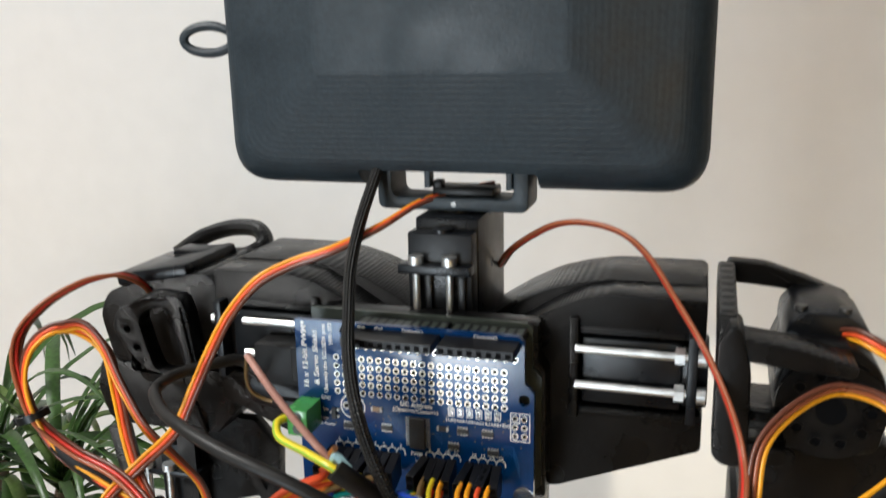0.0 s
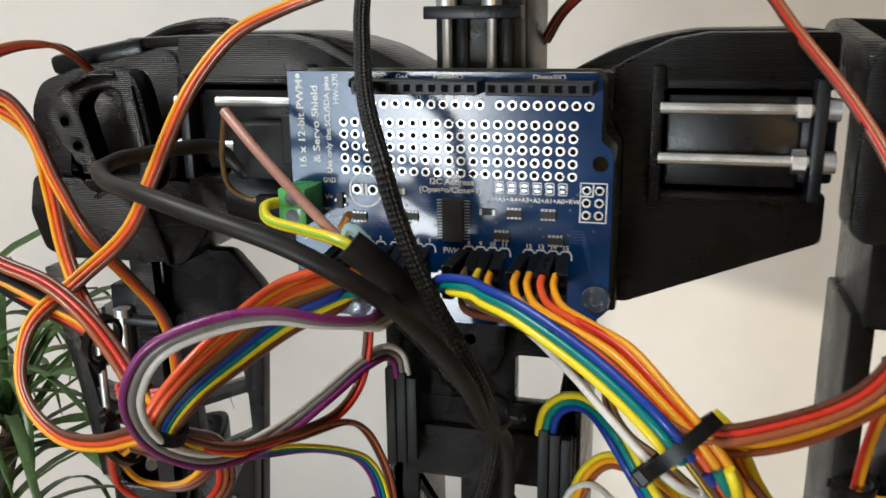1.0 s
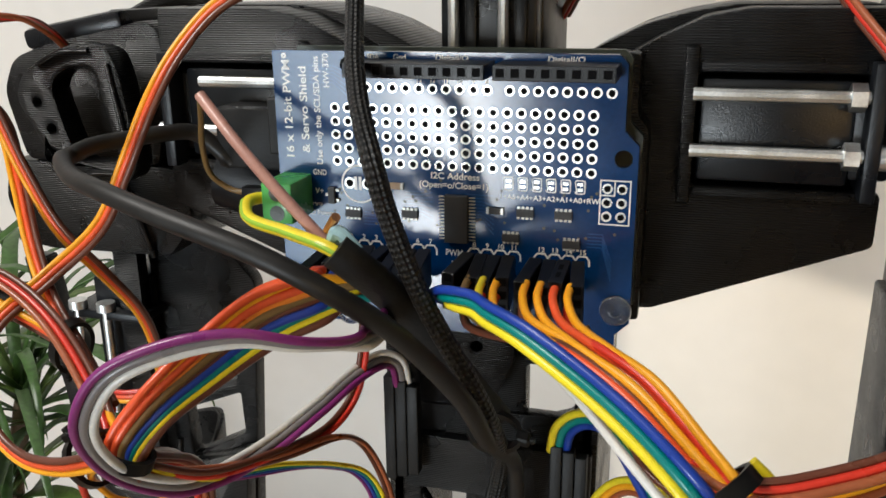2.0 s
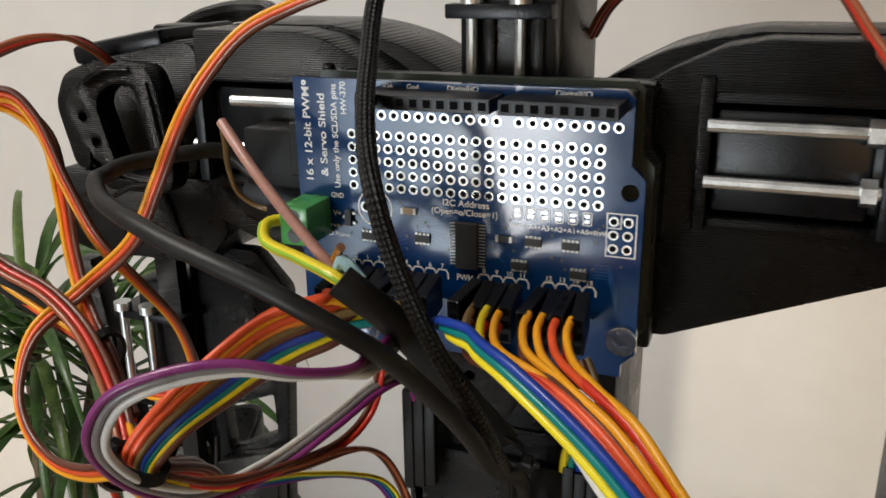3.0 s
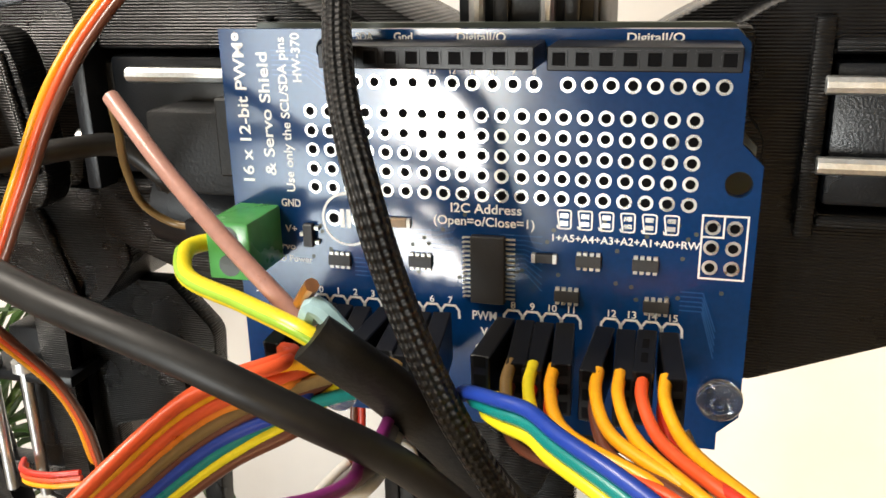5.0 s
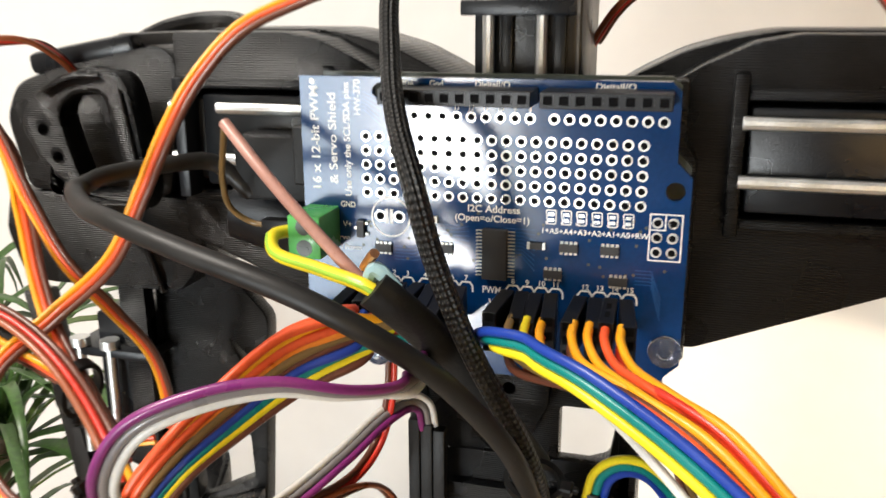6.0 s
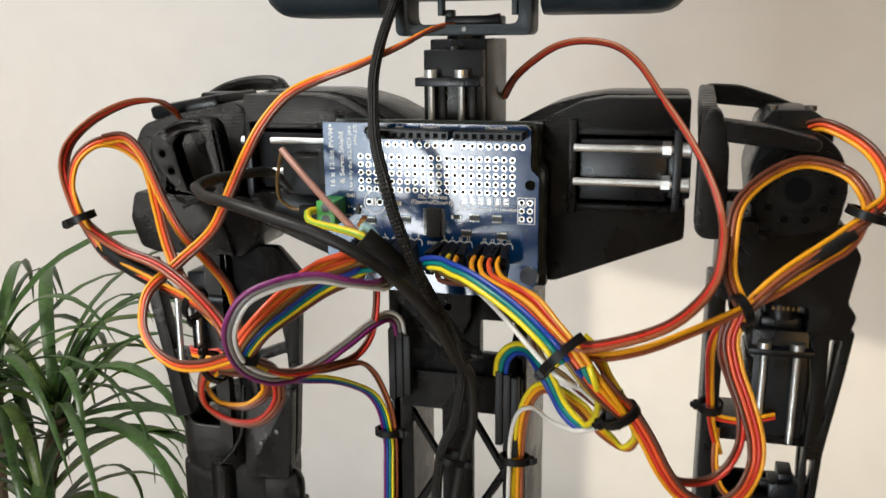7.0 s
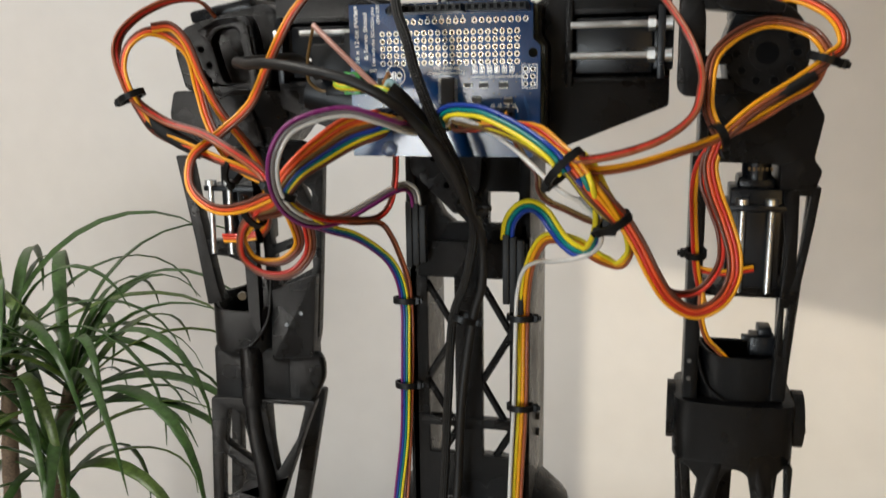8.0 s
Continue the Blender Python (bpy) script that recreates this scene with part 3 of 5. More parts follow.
bm = bm_new()
rod(bm, (83.5, 40, 319.5), (80.5, 40, 319.5), 11.5, 28)
part("elbow_disc", bm, PLA, fore)
bm = bm_new()
rod(bm, (131, 36, 316), (132.2, 36, 316), 1.6, 12)
part("bolt", bm, DULL, fore)
bm = bm_new()
box(bm, 110, 119, 33, 43, 345, 353, 0.6)
box(bm, 113, 118, 36, 46, 351, 355.5, 0.6)
box(bm, 107, 111, 34, 37, 351, 353, 0.3)
part("joint_screw", bm, SERVO, robot)
bm = bm_new()
plate(bm, rounded([(84, 306), (127, 306), (126.5, 285), (122, 240), (118, 190), (94, 190), (90, 240), (85, 285)], 2), 24, 29,
      [rounded([(86, 304.5), (89, 302), (93, 297), (91.5, 284), (91, 250), (88, 284)], 1.5), rounded([(101, 298), (105, 303), (111, 301), (114, 284), (111, 240), (100, 240), (98.5, 284)], 3),
       rounded([(120, 300), (124, 305), (125, 285), (120, 250), (121, 284)], 1), rrect(98, 114, 200, 232, 4)], 0.5)
plate(bm, rounded([(84, 306), (127, 306), (122, 240), (118, 190), (94, 190), (90, 240)], 2), 53, 58,
      [rounded([(90, 302), (100, 300), (103, 245), (94, 245)], 3), rounded([(108, 300), (120, 302), (117, 245), (107, 245)], 3), rrect(98, 114, 200, 232, 4)], 0.5)
sweep(bm, frames_along(spline([(101.5, 27, 309), (98.5, 26.5, 299), (95, 26, 286), (94, 26, 250)], 5)), 3.1, n=12)
sweep(bm, frames_along(spline([(114, 27, 309), (115.5, 26.5, 299), (117.5, 26, 286), (117.5, 26, 250)], 5)), 2.9, n=12)
part("forearm", bm, PLA, robot, "open printed forearm frame")

# left arm
bm = bm_new()
plate(bm, rounded([(-116, 447), (-120, 464), (-116, 472), (-104, 476), (-78, 481), (-73, 477), (-78, 447)], 3), 24, 60, bevel=1.0)
box(bm, -78, -71, 26, 58, 454, 476, 1)
part("shoulder_joint", bm, PLA, robot, "angular printed shoulder joint")
bm = bm_new()
plate(bm, rounded([(-122, 447), (-124.5, 437), (-121, 426), (-114, 424), (-78, 424.5), (-70, 434), (-74, 447)], 2), 24, 56, bevel=1.0)
part("upper_arm", bm, PLA, robot, "black printed upper arm block")
bm = bm_new()
plate(bm, rounded([(-108, 464), (-105, 470), (-91, 476.5), (-81, 475.5), (-79, 470), (-76.5, 450), (-79, 445.5), (-97, 445), (-100, 449)], 3), 14, 21,
      [rounded([(-97.5, 467), (-93, 470.8), (-86, 471), (-84.3, 463), (-81.6, 450.5), (-92.5, 449.5), (-95, 457)], 2.5, 4), circle(-102, 463, 1.0, 10), circle(-99, 457, 1.0, 10), circle(-99.5, 451, 1.0, 10)], 1.2)
bracket_l = part("shoulder_bracket", bm, PLA, robot, "glossy printed shoulder bracket with an opening")
for z, x0, x1 in ((474.6, -100, -86), (447.2, -95, -82)):
    part("raised_edge", sweep(bm_new(), frames_along(spline([(x0, 13.9, z - 3.0), ((x0 + x1) / 2, 13.6, z), (x1, 13.9, z + 0.3)], 5)), 0.7, n=8), PLA, bracket_l, "", 60)
part("raised_edge", sweep(bm_new(), frames_along(spline([(-81.6, 13.9, 472), (-80.2, 13.6, 464), (-78.4, 13.9, 452)], 5)), 0.7, n=8), PLA, bracket_l, "", 60)
part("arm_edge", sweep(bm_new(), frames_along(spline([(-89, 23.5, 444), (-86, 23, 438), (-83, 22.6, 430), (-82, 23.5, 424.5)], 5)), 0.9, n=8), PLA, bracket_l, "", 60)
bm = bm_new()
box(bm, -112, -84, 24, 56, 476, 481, 1.5, 2, Matrix.Translation(v(-98, 40, 478)) @ Matrix.Rotation(radians(-10), 4, "Y") @ Matrix.Translation(-v(-98, 40, 478)))
box(bm, -103, -86, 44, 54, 478, 482.5, 1.2)
part("top_servo", bm, SERVO, robot, "black servo lying on the shoulder")
bm = bm_new()
sweep(bm, frames_along(spline([(-112, 60, 476), (-104, 68, 482), (-94, 73, 484.5), (-84, 72, 484), (-79, 66, 480), (-84, 61, 477), (-96, 60, 477), (-108, 58, 475)], 7), (0, 1, 0)), 3.2, n=10)
part("bracket_rim", bm, PLA, robot)
bm = bm_new()
rod(bm, (-60, 27, 447), (-34, 27, 441), 10, 36)
part("servo_drum", bm, SERVO, robot, "ribbed round servo housing")
bm = bm_new()
plate(bm, rounded([(-40, 447), (-40, 432), (-20, 424), (-14, 424), (-14, 447)], 1), 18, 30, bevel=0.4)
part("chest_rib", bm, PLA, robot)
bm = bm_new()
box(bm, -105, -90, 28, 50, 382, 416, 0.8)
servo = part("arm_servo", bm, SERVO, robot, "black servo motor in the upper arm")
part("servo_flange", box(bm_new(), -111, -88, 24, 50, 405.6, 408, 0.4), SERVO, servo)
for x in (-108, -99.5):
    bm = bm_new()
    rod(bm, (x, 25, 409), (x - 0.5, 25, 379), 1.2, 16)
    rod(bm, (x, 25, 408), (x, 25, 410.2), 2.4, 12)
    part("bolt", bm, STEEL, servo, "zinc plated bolt")
bm = bm_new()
plate(bm, rounded([(-125, 420), (-119, 420), (-116, 400), (-112.4, 380), (-110.6, 370), (-109, 362), (-107.5, 357), (-114.5, 355), (-118.5, 384)], 0.8), 27, 33, bevel=0.5)
plate(bm, rounded([(-114, 384), (-96, 384), (-92, 380), (-92, 373), (-104, 377), (-113.5, 377.6)], 0.5), 27.4, 32.6, bevel=0.5)
plate(bm, rounded([(-97, 424), (-90, 424), (-90, 340), (-95, 350)], 0.6), 27, 31)
plate(bm, rounded([(-92, 426), (-70, 426), (-61, 416), (-64, 371), (-66, 343), (-68, 335), (-88, 332)], 2), 34, 39,
      [rounded([(-72, 410), (-66.5, 405), (-67, 399)], 0.8), rounded([(-87, 392), (-70, 397), (-68.5, 388), (-86, 381)], 1), rounded([(-85, 377), (-68, 384), (-67.5, 372), (-84, 363)], 1)], 0.5)
plate(bm, rounded([(-85, 362.5), (-64, 370.5), (-66, 343), (-67, 334), (-86, 332)], 1), 28, 33, bevel=0.5)
frame_l = part("arm_frame", bm, PLA, robot, "slotted printed frame of the arm")
for x, z in ((-78, 348), (-71, 353.5)):
    bm = bm_new()
    rod(bm, (x, 28, z), (x, 27.2, z), 0.9, 12)
    part("bolt", bm, DULL, frame_l)
cup_l = cup(-117, -85, 357.5, 334, 44, 17, 5, 3, 0.35, "rounded printed cup above the elbow")
crease(cup_l, [(-85.2, 30, 370), (-85.2, 28, 358), (-86, 27, 351), (-89, 26.8, 345), (-93, 26.8, 340), (-98, 26.8, 335.5)], 0.9)
for a, b, r in (((-104, 36, 357.5), (-99, 34, 358.6), 1.3), ((-101, 33, 358.5), (-99.4, 30, 358.9), 1.8), ((-95.5, 36, 361), (-92.5, 33, 361.6), 1.8)):
    bm = bm_new()
    rod(bm, a, b, r, 12)
    part("joint_screw", bm, DULL, robot)
bm = bm_new()
plate(bm, rounded([(-64.5, 335.7), (-62.4, 331), (-62.6, 324), (-67, 314.5), (-71, 312), (-80, 312), (-80, 335.7)], 2.4, 4), 29.2, 34, bevel=1.6)
plate(bm, rounded([(-115, 336), (-76, 336), (-74.6, 331), (-74.6, 324), (-76, 314), (-79, 311.6), (-91, 311), (-101, 307), (-108, 309), (-115.5, 310)], 2.4, 4), 29.5, 57, bevel=1.6)
rod(bm, (-96.8, 31, 336.5), (-96.8, 31, 310), 5.6, 28)
part("elbow_joint", bm, PLA, robot, "smooth printed elbow joint with an upright ridge", 50)
bm = bm_new()
plate(bm, rounded([(-117, 312), (-66.5, 314), (-71, 303), (-80, 279), (-88, 262), (-96, 220), (-120, 220), (-119.5, 265)], 1.5), 28, 33,
      [rounded([(-90.5, 311), (-71.5, 311.5), (-76, 296), (-86.5, 279)], 1.5), rounded([(-109, 307), (-102.5, 306), (-97.5, 282), (-111.5, 291)], 1.5),
       rounded([(-113, 286), (-101.5, 277), (-105, 268), (-114.5, 262)], 1.5), rounded([(-86, 273), (-81.5, 277.5), (-86, 264)], 0.6)], 0.5)
plate(bm, rounded([(-120, 310), (-72, 310), (-90, 220), (-126, 220)], 2), 52, 57, [rounded([(-116, 300), (-108, 304), (-104, 240), (-118, 240)], 2), rounded([(-101, 304), (-80, 304), (-94, 240), (-99, 240)], 2)], 0.5)
sweep(bm, frames_along(spline([(-96.8, 30.5, 313), (-96.4, 30, 304), (-95, 29, 292), (-92, 28, 278), (-91, 28, 262)], 5)), 4.4, n=14)
part("forearm", bm, PLA, robot, "open printed forearm frame")
# ---- servo shield ----
shield = thing("servo_shield", (0, 0, 424), "blue servo driver circuit board with white print and soldered pads", "circuit board")


def bx(x):
    return x - 34.3


def bz(y):
    return 423.33 + y


OUT = [(0, 0), (66.04, 0), (66.04, 2.54), (68.58, 5.08), (68.58, 37.85), (66.04, 40.39), (66.04, 51.8), (64.5, 53.34), (0, 53.34)]
bm = bm_new()
plate(bm, [(bx(x), bz(y)) for x, y in OUT], 0, 1.6, [circle(bx(66.04), bz(35.56), 1.6, 20), circle(bx(15.24), bz(50.8), 1.6, 20)])
board = part("board", bm, BOARD, shield, "blue printed circuit board")
tagged(board)
bm = bm_new()
plate(bm, [(bx(x), bz(y)) for x, y in OUT], 11, 12.6)
part("lower_board", bm, UNO, shield, "second circuit board underneath")
bm = bm_new()
box(bm, bx(17), bx(43), 1.7, 10.9, bz(49.4), bz(52.2), 0.2, 1)
box(bm, bx(44.4), bx(64.8), 1.7, 10.9, bz(49.4), bz(52.2), 0.2, 1)
for x0, k in ((18.796, 10), (45.72, 8)):
    for i in range(k):
        box(bm, bx(x0 + 2.54 * i) - 0.8, bx(x0 + 2.54 * i) + 0.8, 3.0, 9.5, bz(52.2), bz(52.26), mat=1)
tagged(part("lower_header", bm, [HEADER, UNO], shield), kind="stuff")
bm = bm_new()
box(bm, bx(-3), bx(11), 2.0, 10.8, bz(33), bz(44), 0.3, 1)
part("socket_block", bm, SHRINK, shield, "dark socket between the boards")
# header strips with their sockets
for x0, k in ((18.796, 10), (45.72, 8)):
    bm = bm_new()
    box(bm, bx(x0 - 1.3), bx(x0 + 2.54 * (k - 1) + 1.3), -8.4, -0.02, bz(49.5), bz(52.1), 0.12, 1)
    strip = part("header_strip", bm, HEADER, shield, "black female pin header")
    for i in range(k):
        bm = bm_new()
        x = bx(x0 + 2.54 * i)
        plate(bm, [(x - 0.95, bz(50.8) - 0.95), (x + 0.95, bz(50.8) - 0.95), (x + 0.95, bz(50.8) + 0.95), (x - 0.95, bz(50.8) + 0.95)], -8.52, -8.42,
              [[(x - 0.72, bz(50.8) - 0.72), (x + 0.72, bz(50.8) - 0.72), (x + 0.72, bz(50.8) + 0.72), (x - 0.72, bz(50.8) + 0.72)]])
        # dark square stands for the shade inside the socket
        box(bm, x - 0.7, x + 0.7, -8.45, -8.41, bz(50.8) - 0.7, bz(50.8) + 0.7, mat=1)
        part("socket", bm, [HEADER, HOLE_SHADE], strip)
# prototyping pads
bm = bm_new()
ring_o, ring_i = circle(0, 0, 0.94, 18), circle(0, 0, 0.6, 18)
plate(bm, ring_o, -0.09, 0.0, [ring_i])
# dark disc inside the ring paints the shade of the drill hole
plate(bm, circle(0, 0, 0.62, 14), -0.03, 0.0, mat=1)
first = part("pad", bm, [TIN, HOLE_SHADE], board)
PADMESH = first.data
first.matrix_basis = Matrix.Translation(v(bx(45.72), 0, 470.2))
for x0, k in ((18.796, 10), (45.72, 8)):
    for i in range(k):
        if not (x0 > 40 and i == 0):
            shared("pad", PADMESH, (bx(x0 + 2.54 * i), 0, 470.2), board)
for r in range(5):
    for c in range(20):
        shared("pad", PADMESH, (-22.0 + 2.54 * c, 0, 466.3 - 2.54 * r), board)
for r in range(3):
    for c in range(2):
        shared("pad", PADMESH, (29.2 + 2.54 * c, 0, 453.5 - 2.54 * r), board)
# chip, resistor packs and small parts
bm = bm_new()
box(bm, -0.5, 4.0, -1.25, -0.15, 441.7, 450.9, 0.12, 1)
chip = part("driver_chip", bm, CHIP, shield, "black multi-pin chip")
bm = bm_new()
box(bm, -0.6, 0.6, -0.09, 0.09, -0.11, 0.11)
box(bm, -0.62, -0.3, -0.5, 0.0, -0.1, 0.1)
lead = part("chip_lead", bm, SOLDER, chip)
lead.matrix_basis = Matrix.Translation(v(-1.1, -0.12, 450.4))
for i in range(14):
    for s in (-1, 1):
        if i or s > 0:
            shared("chip_lead", lead.data, (1.75 + s * 2.85, -0.12, 450.4 - 0.63 * i), chip, None if s < 0 else Matrix.Rotation(math.pi, 4, "Z"))
pin_mesh = None
for x, z in ((14.6, 448.2), (21.6, 448.2), (12.0, 443.3), (23.2, 442.8), (-19.0, 446.0), (-7.5, 446.6)):
    pack = part("resistor_pack", box(bm_new(), x - 1.6, x + 1.6, -0.6, -0.02, z - 0.75, z + 0.75, 0.08, 1), CHIP, shield, "tiny black resistor pack")
    for k in range(4):
        for s in (-1, 1):
            if pin_mesh is None:
                first = part("solder_pin", box(bm_new(), -0.25, 0.25, -0.45, -0.01, -0.22, 0.22), SOLDER, pack)
                pin_mesh = first.data
                first.matrix_basis = Matrix.Translation(v(x - 1.2 + 0.8 * k, 0, z + s * 0.95))
            else:
                shared("solder_pin", pin_mesh, (x - 1.2 + 0.8 * k, 0, z + s * 0.95), pack)
for x, z, m in ((9.0, 448.3, CHIP), (-10.3, 451.9, CERAMIC)):
    bm = bm_new()
    box(bm, x - 1.1, x + 1.1, -0.7, -0.02, z - 0.6, z + 0.6, 0.08, 1)
    box(bm, x - 1.6, x - 1.1, -0.7, -0.01, z - 0.6, z + 0.6, mat=1)
    box(bm, x + 1.1, x + 1.6, -0.7, -0.01, z - 0.6, z + 0.6, mat=1)
    part("capacitor", bm, [m, SOLDER], shield)
bm = bm_new()
box(bm, -23.9, -22.5, -1.1, -0.02, 447.8, 451.0, 0.1, 1)
for z in (448.4, 450.4):
    box(bm, -22.6, -21.8, -0.6, -0.02, z - 0.25, z + 0.25, mat=1)
box(bm, -24.6, -23.8, -0.6, -0.02, 449.2, 449.7, mat=1)
part("transistor", bm, [CHIP, SOLDER], shield)


# white print
def text(words, x, z, size, turn=0, align="LEFT", bold=0.018, length=None):
    data = bpy.data.curves.new("print", "FONT")
    data.body, data.size, data.align_x, data.offset = words, size * MM, align, bold * size * MM
    tmp = new("print", data)
    bpy.context.view_layer.update()
    mesh = bpy.data.meshes.new_from_object(tmp.evaluated_get(bpy.context.evaluated_depsgraph_get()))
    bpy.data.objects.remove(tmp)
    mesh.materials.append(SILK)
    if length:
        xs = [w.co.x for w in mesh.vertices]
        mesh.transform(Matrix.Diagonal((length * MM / (max(xs) - min(xs)), 1, 1, 1)))
    ob = new("printed_text", mesh)
    ob.parent = board
    ob.matrix_basis = Matrix.Translation(v(x, -0.05, z)) @ Matrix.Rotation(radians(-turn), 4, "Y") @ Matrix.Rotation(math.pi / 2, 4, "X")
    return tagged(ob, "white printed lettering")


def lines(loops, w=0.22, name="printed_outline"):
    """White printed outlines: closed or open runs of points in x, z."""
    bm = bm_new()
    for loop in loops:
        p = [Vector(q) for q in loop]
        closed = (p[0] - p[-1]).length < 0.01
        rows = []
        for k, q in enumerate(p):
            before = p[-2] if closed and k == 0 else p[max(k - 1, 0)]
            after = p[1] if closed and k == len(p) - 1 else p[min(k + 1, len(p) - 1)]
            d0, d1 = (q - before), (after - q)
            d0, d1 = (d0 if d0.length > 0 else d1).normalized(), (d1 if d1.length > 0 else d0).normalized()
            way = (d0 + d1).normalized()
            n = Vector((-way.y, way.x)) * (w / 2 / max(0.5, way.dot(d1)))
            e = Vector((0, 0)) if closed else way * (w / 2) * ((k == len(p) - 1) - (k == 0))
            rows.append([bm.verts.new(v(c.x, -0.05, c.y)) for c in (q + n + e, q - n + e)])
        for a, b in zip(rows, rows[1:]):
            bm.faces.new((a[0], a[1], b[1], b[0]))
    return part(name, bm, SILK, board, "white printed outline")


text("16 x 12-bit PWM", -30.9, 456.0, 2.3, 90, length=18.4)
text("& Servo Shield", -27.6, 457.4, 2.2, 90, length=16.3)
text("Use only the SCL/SDA pins", -25.0, 455.2, 1.75, 90, length=20.4)
text("HW-370", -22.9, 469.9, 1.75, 90, length=6.2)
lines([[(-31.9 + 0.35 * math.cos(a), 475.7 + 0.35 * math.sin(a)) for a in [k * math.pi / 4 for k in range(9)]]], 0.4)
for w, x, n in (("SDA", -15.2, 2.3), ("Gnd", -10.2, 2.4), ("DigitalI/O", -2.2, 6.0), ("DigitalI/O", 18.0, 6.4)):
    text(w, x, 475.3, 1.35, length=n)
text("I2C Address", -3.4, 453.7, 1.75, length=9.3)
text("(Open=o/Close=1)", -5.7, 452.0, 1.7, length=13.3)
text("1+A5+A4+A3+A2+A1+A0+RW", 9.7, 450.6, 1.35, length=18.0)
text("GND", -27.2, 453.2, 1.5, length=2.8)
text("V+", -26.9, 449.5, 1.5)
text("Servo", -29.2, 447.0, 1.35, length=3.6)
text("LED Power", -29.4, 445.2, 1.35, length=6.2)
for k, x in enumerate((-5.34, -2.8, -0.26, 2.28, 4.82, 7.36)):
    text(str(13 - k), x, 471.35, 1.0, 0, "CENTER")
text("V+", -31.2, 440.2, 1.5, 90)
text("PWM", -0.6, 438.9, 1.8, length=3.3)
text("V+", 0.6, 436.7, 1.6)
text("GND", -0.2, 434.3, 1.5)
for k, x in enumerate((4.6, 7.14, 9.68, 12.22, 17.3, 19.84, 22.38, 24.92)):
    text(str(8 + k), x + 0.4, 440.9, 1.35, 0, "CENTER")
    lines([[(x - 0.85, 438.9), (x - 0.8, 439.9), (x - 0.3, 440.6), (x + 1.1, 440.6), (x + 1.6, 439.9), (x + 1.65, 438.9)]], 0.34)
for k, x in enumerate((-22.6, -20.06, -17.52, -14.98, -11.6, -9.06, -6.52, -3.98)):
    text(str(k), x + 0.4, 440.9, 1.35, 0, "CENTER")
    lines([[(x - 0.85, 438.9), (x - 0.8, 439.9), (x - 0.3, 440.6), (x + 1.1, 440.6), (x + 1.6, 439.9), (x + 1.65, 438.9)]], 0.34)
for k in range(6):
    x = 11.4 + 2.6 * k
    lines([rrect(x - 0.85, x + 0.85, 452.3, 454.7, 0.3, 2) + [(x - 0.55, 452.3)]], 0.2)
    bm = bm_new()
    for z in (453.0, 454.0):
        bm.faces.new([bm.verts.new(v(x + a, -0.05, z + b)) for a, b in ((-0.5, -0.3), (0.5, -0.3), (0.5, 0.3), (-0.5, 0.3))])
    part("solder_jumper", bm, TIN, board)
lines([[(28.0, 455.0), (33.2, 455.0), (33.2, 447.0), (28.0, 447.0), (28.0, 455.0)], [(28.0, 452.3), (30.5, 452.3), (30.5, 455.0)]], 0.24)
lines([[(-17.6 + 3.6 * math.cos(a), 451.8 + 3.6 * math.sin(a)) for a in [k * math.pi / 16 for k in range(33)]]], 0.34)
for x in (-19.6, -16.0):
    shared("pad", PADMESH, (x, 0, 451.9), board, Matrix.Diagonal((1.2, 1, 1.2, 1)))
lines([[(-18.4, 450.9), (-18.4, 452.9)], [(-17.5, 450.9), (-17.5, 452.9)]], 0.6)
# vias and fine traces
rng = random.Random(4)
bm = bm_new()
for k in range(46):
    x, z = rng.uniform(-24, 31), rng.uniform(443, 454)
    plate(bm, circle(x, z, 0.3, 8), -0.02, 0.0)
tagged(part("via_dot", bm, UNO, board), kind="stuff")
TRACE = material("raised_blue_trace", (0.012, 0.075, 0.24), 0.22, vary=0.1, scale=120, coat=0.4)
for x0, z0, dx, dz, k in ((3.2, 451, 5.5, 0, 9), (-8.5, 451, 5.5, 0.9, 8), (-27, 474, 8, -1.2, 6), (26, 445, 4.5, -5, 5), (-17, 446.4, 6, 1.6, 5)):
    bm = bm_new()
    for i in range(k):
        z = z0 - 0.62 * i
        for a, b in (((x0, z), (x0 + dx * 0.6, z)), ((x0 + dx * 0.6, z), (x0 + dx, z + dz - 0.3 * i))):
            a, b = Vector(a), Vector(b)
            n = Vector((-(b - a).y, (b - a).x)).normalized() * 0.09
            bm.faces.new([bm.verts.new(v(p.x, -0.02, p.y)) for p in (a + n, a - n, b - n, b + n)])
    tagged(part("trace", bm, TRACE, board), kind="stuff")
# terminal block
bm = bm_new()
box(bm, -33.6, -27.4, -9.6, -0.02, 445.6, 453.4, 0.4)
box(bm, -34.0, -33.4, -7.0, -0.5, 446.0, 453.0, 0.2)
term = part("screw_terminal", bm, TERMINAL, shield, "green screw terminal block")
for z in (447.6, 451.4):
    bm = bm_new()
    rod(bm, (-30.5, -9.66, z), (-30.5, -9.3, z), 1.5, 16)
    box(bm, -31.3, -29.7, -9.75, -9.6, z - 0.25, z + 0.25)
    part("terminal_screw", bm, UNO, term, "dark slotted clamp screw")
    # dark disc on the side stands for the shaded wire entry
    bm = bm_new()
    rod(bm, (-34.05, -4.5, z), (-33.6, -4.5, z), 1.5, 14)
    part("wire_hole_shade", bm, HOLE_SHADE, term)
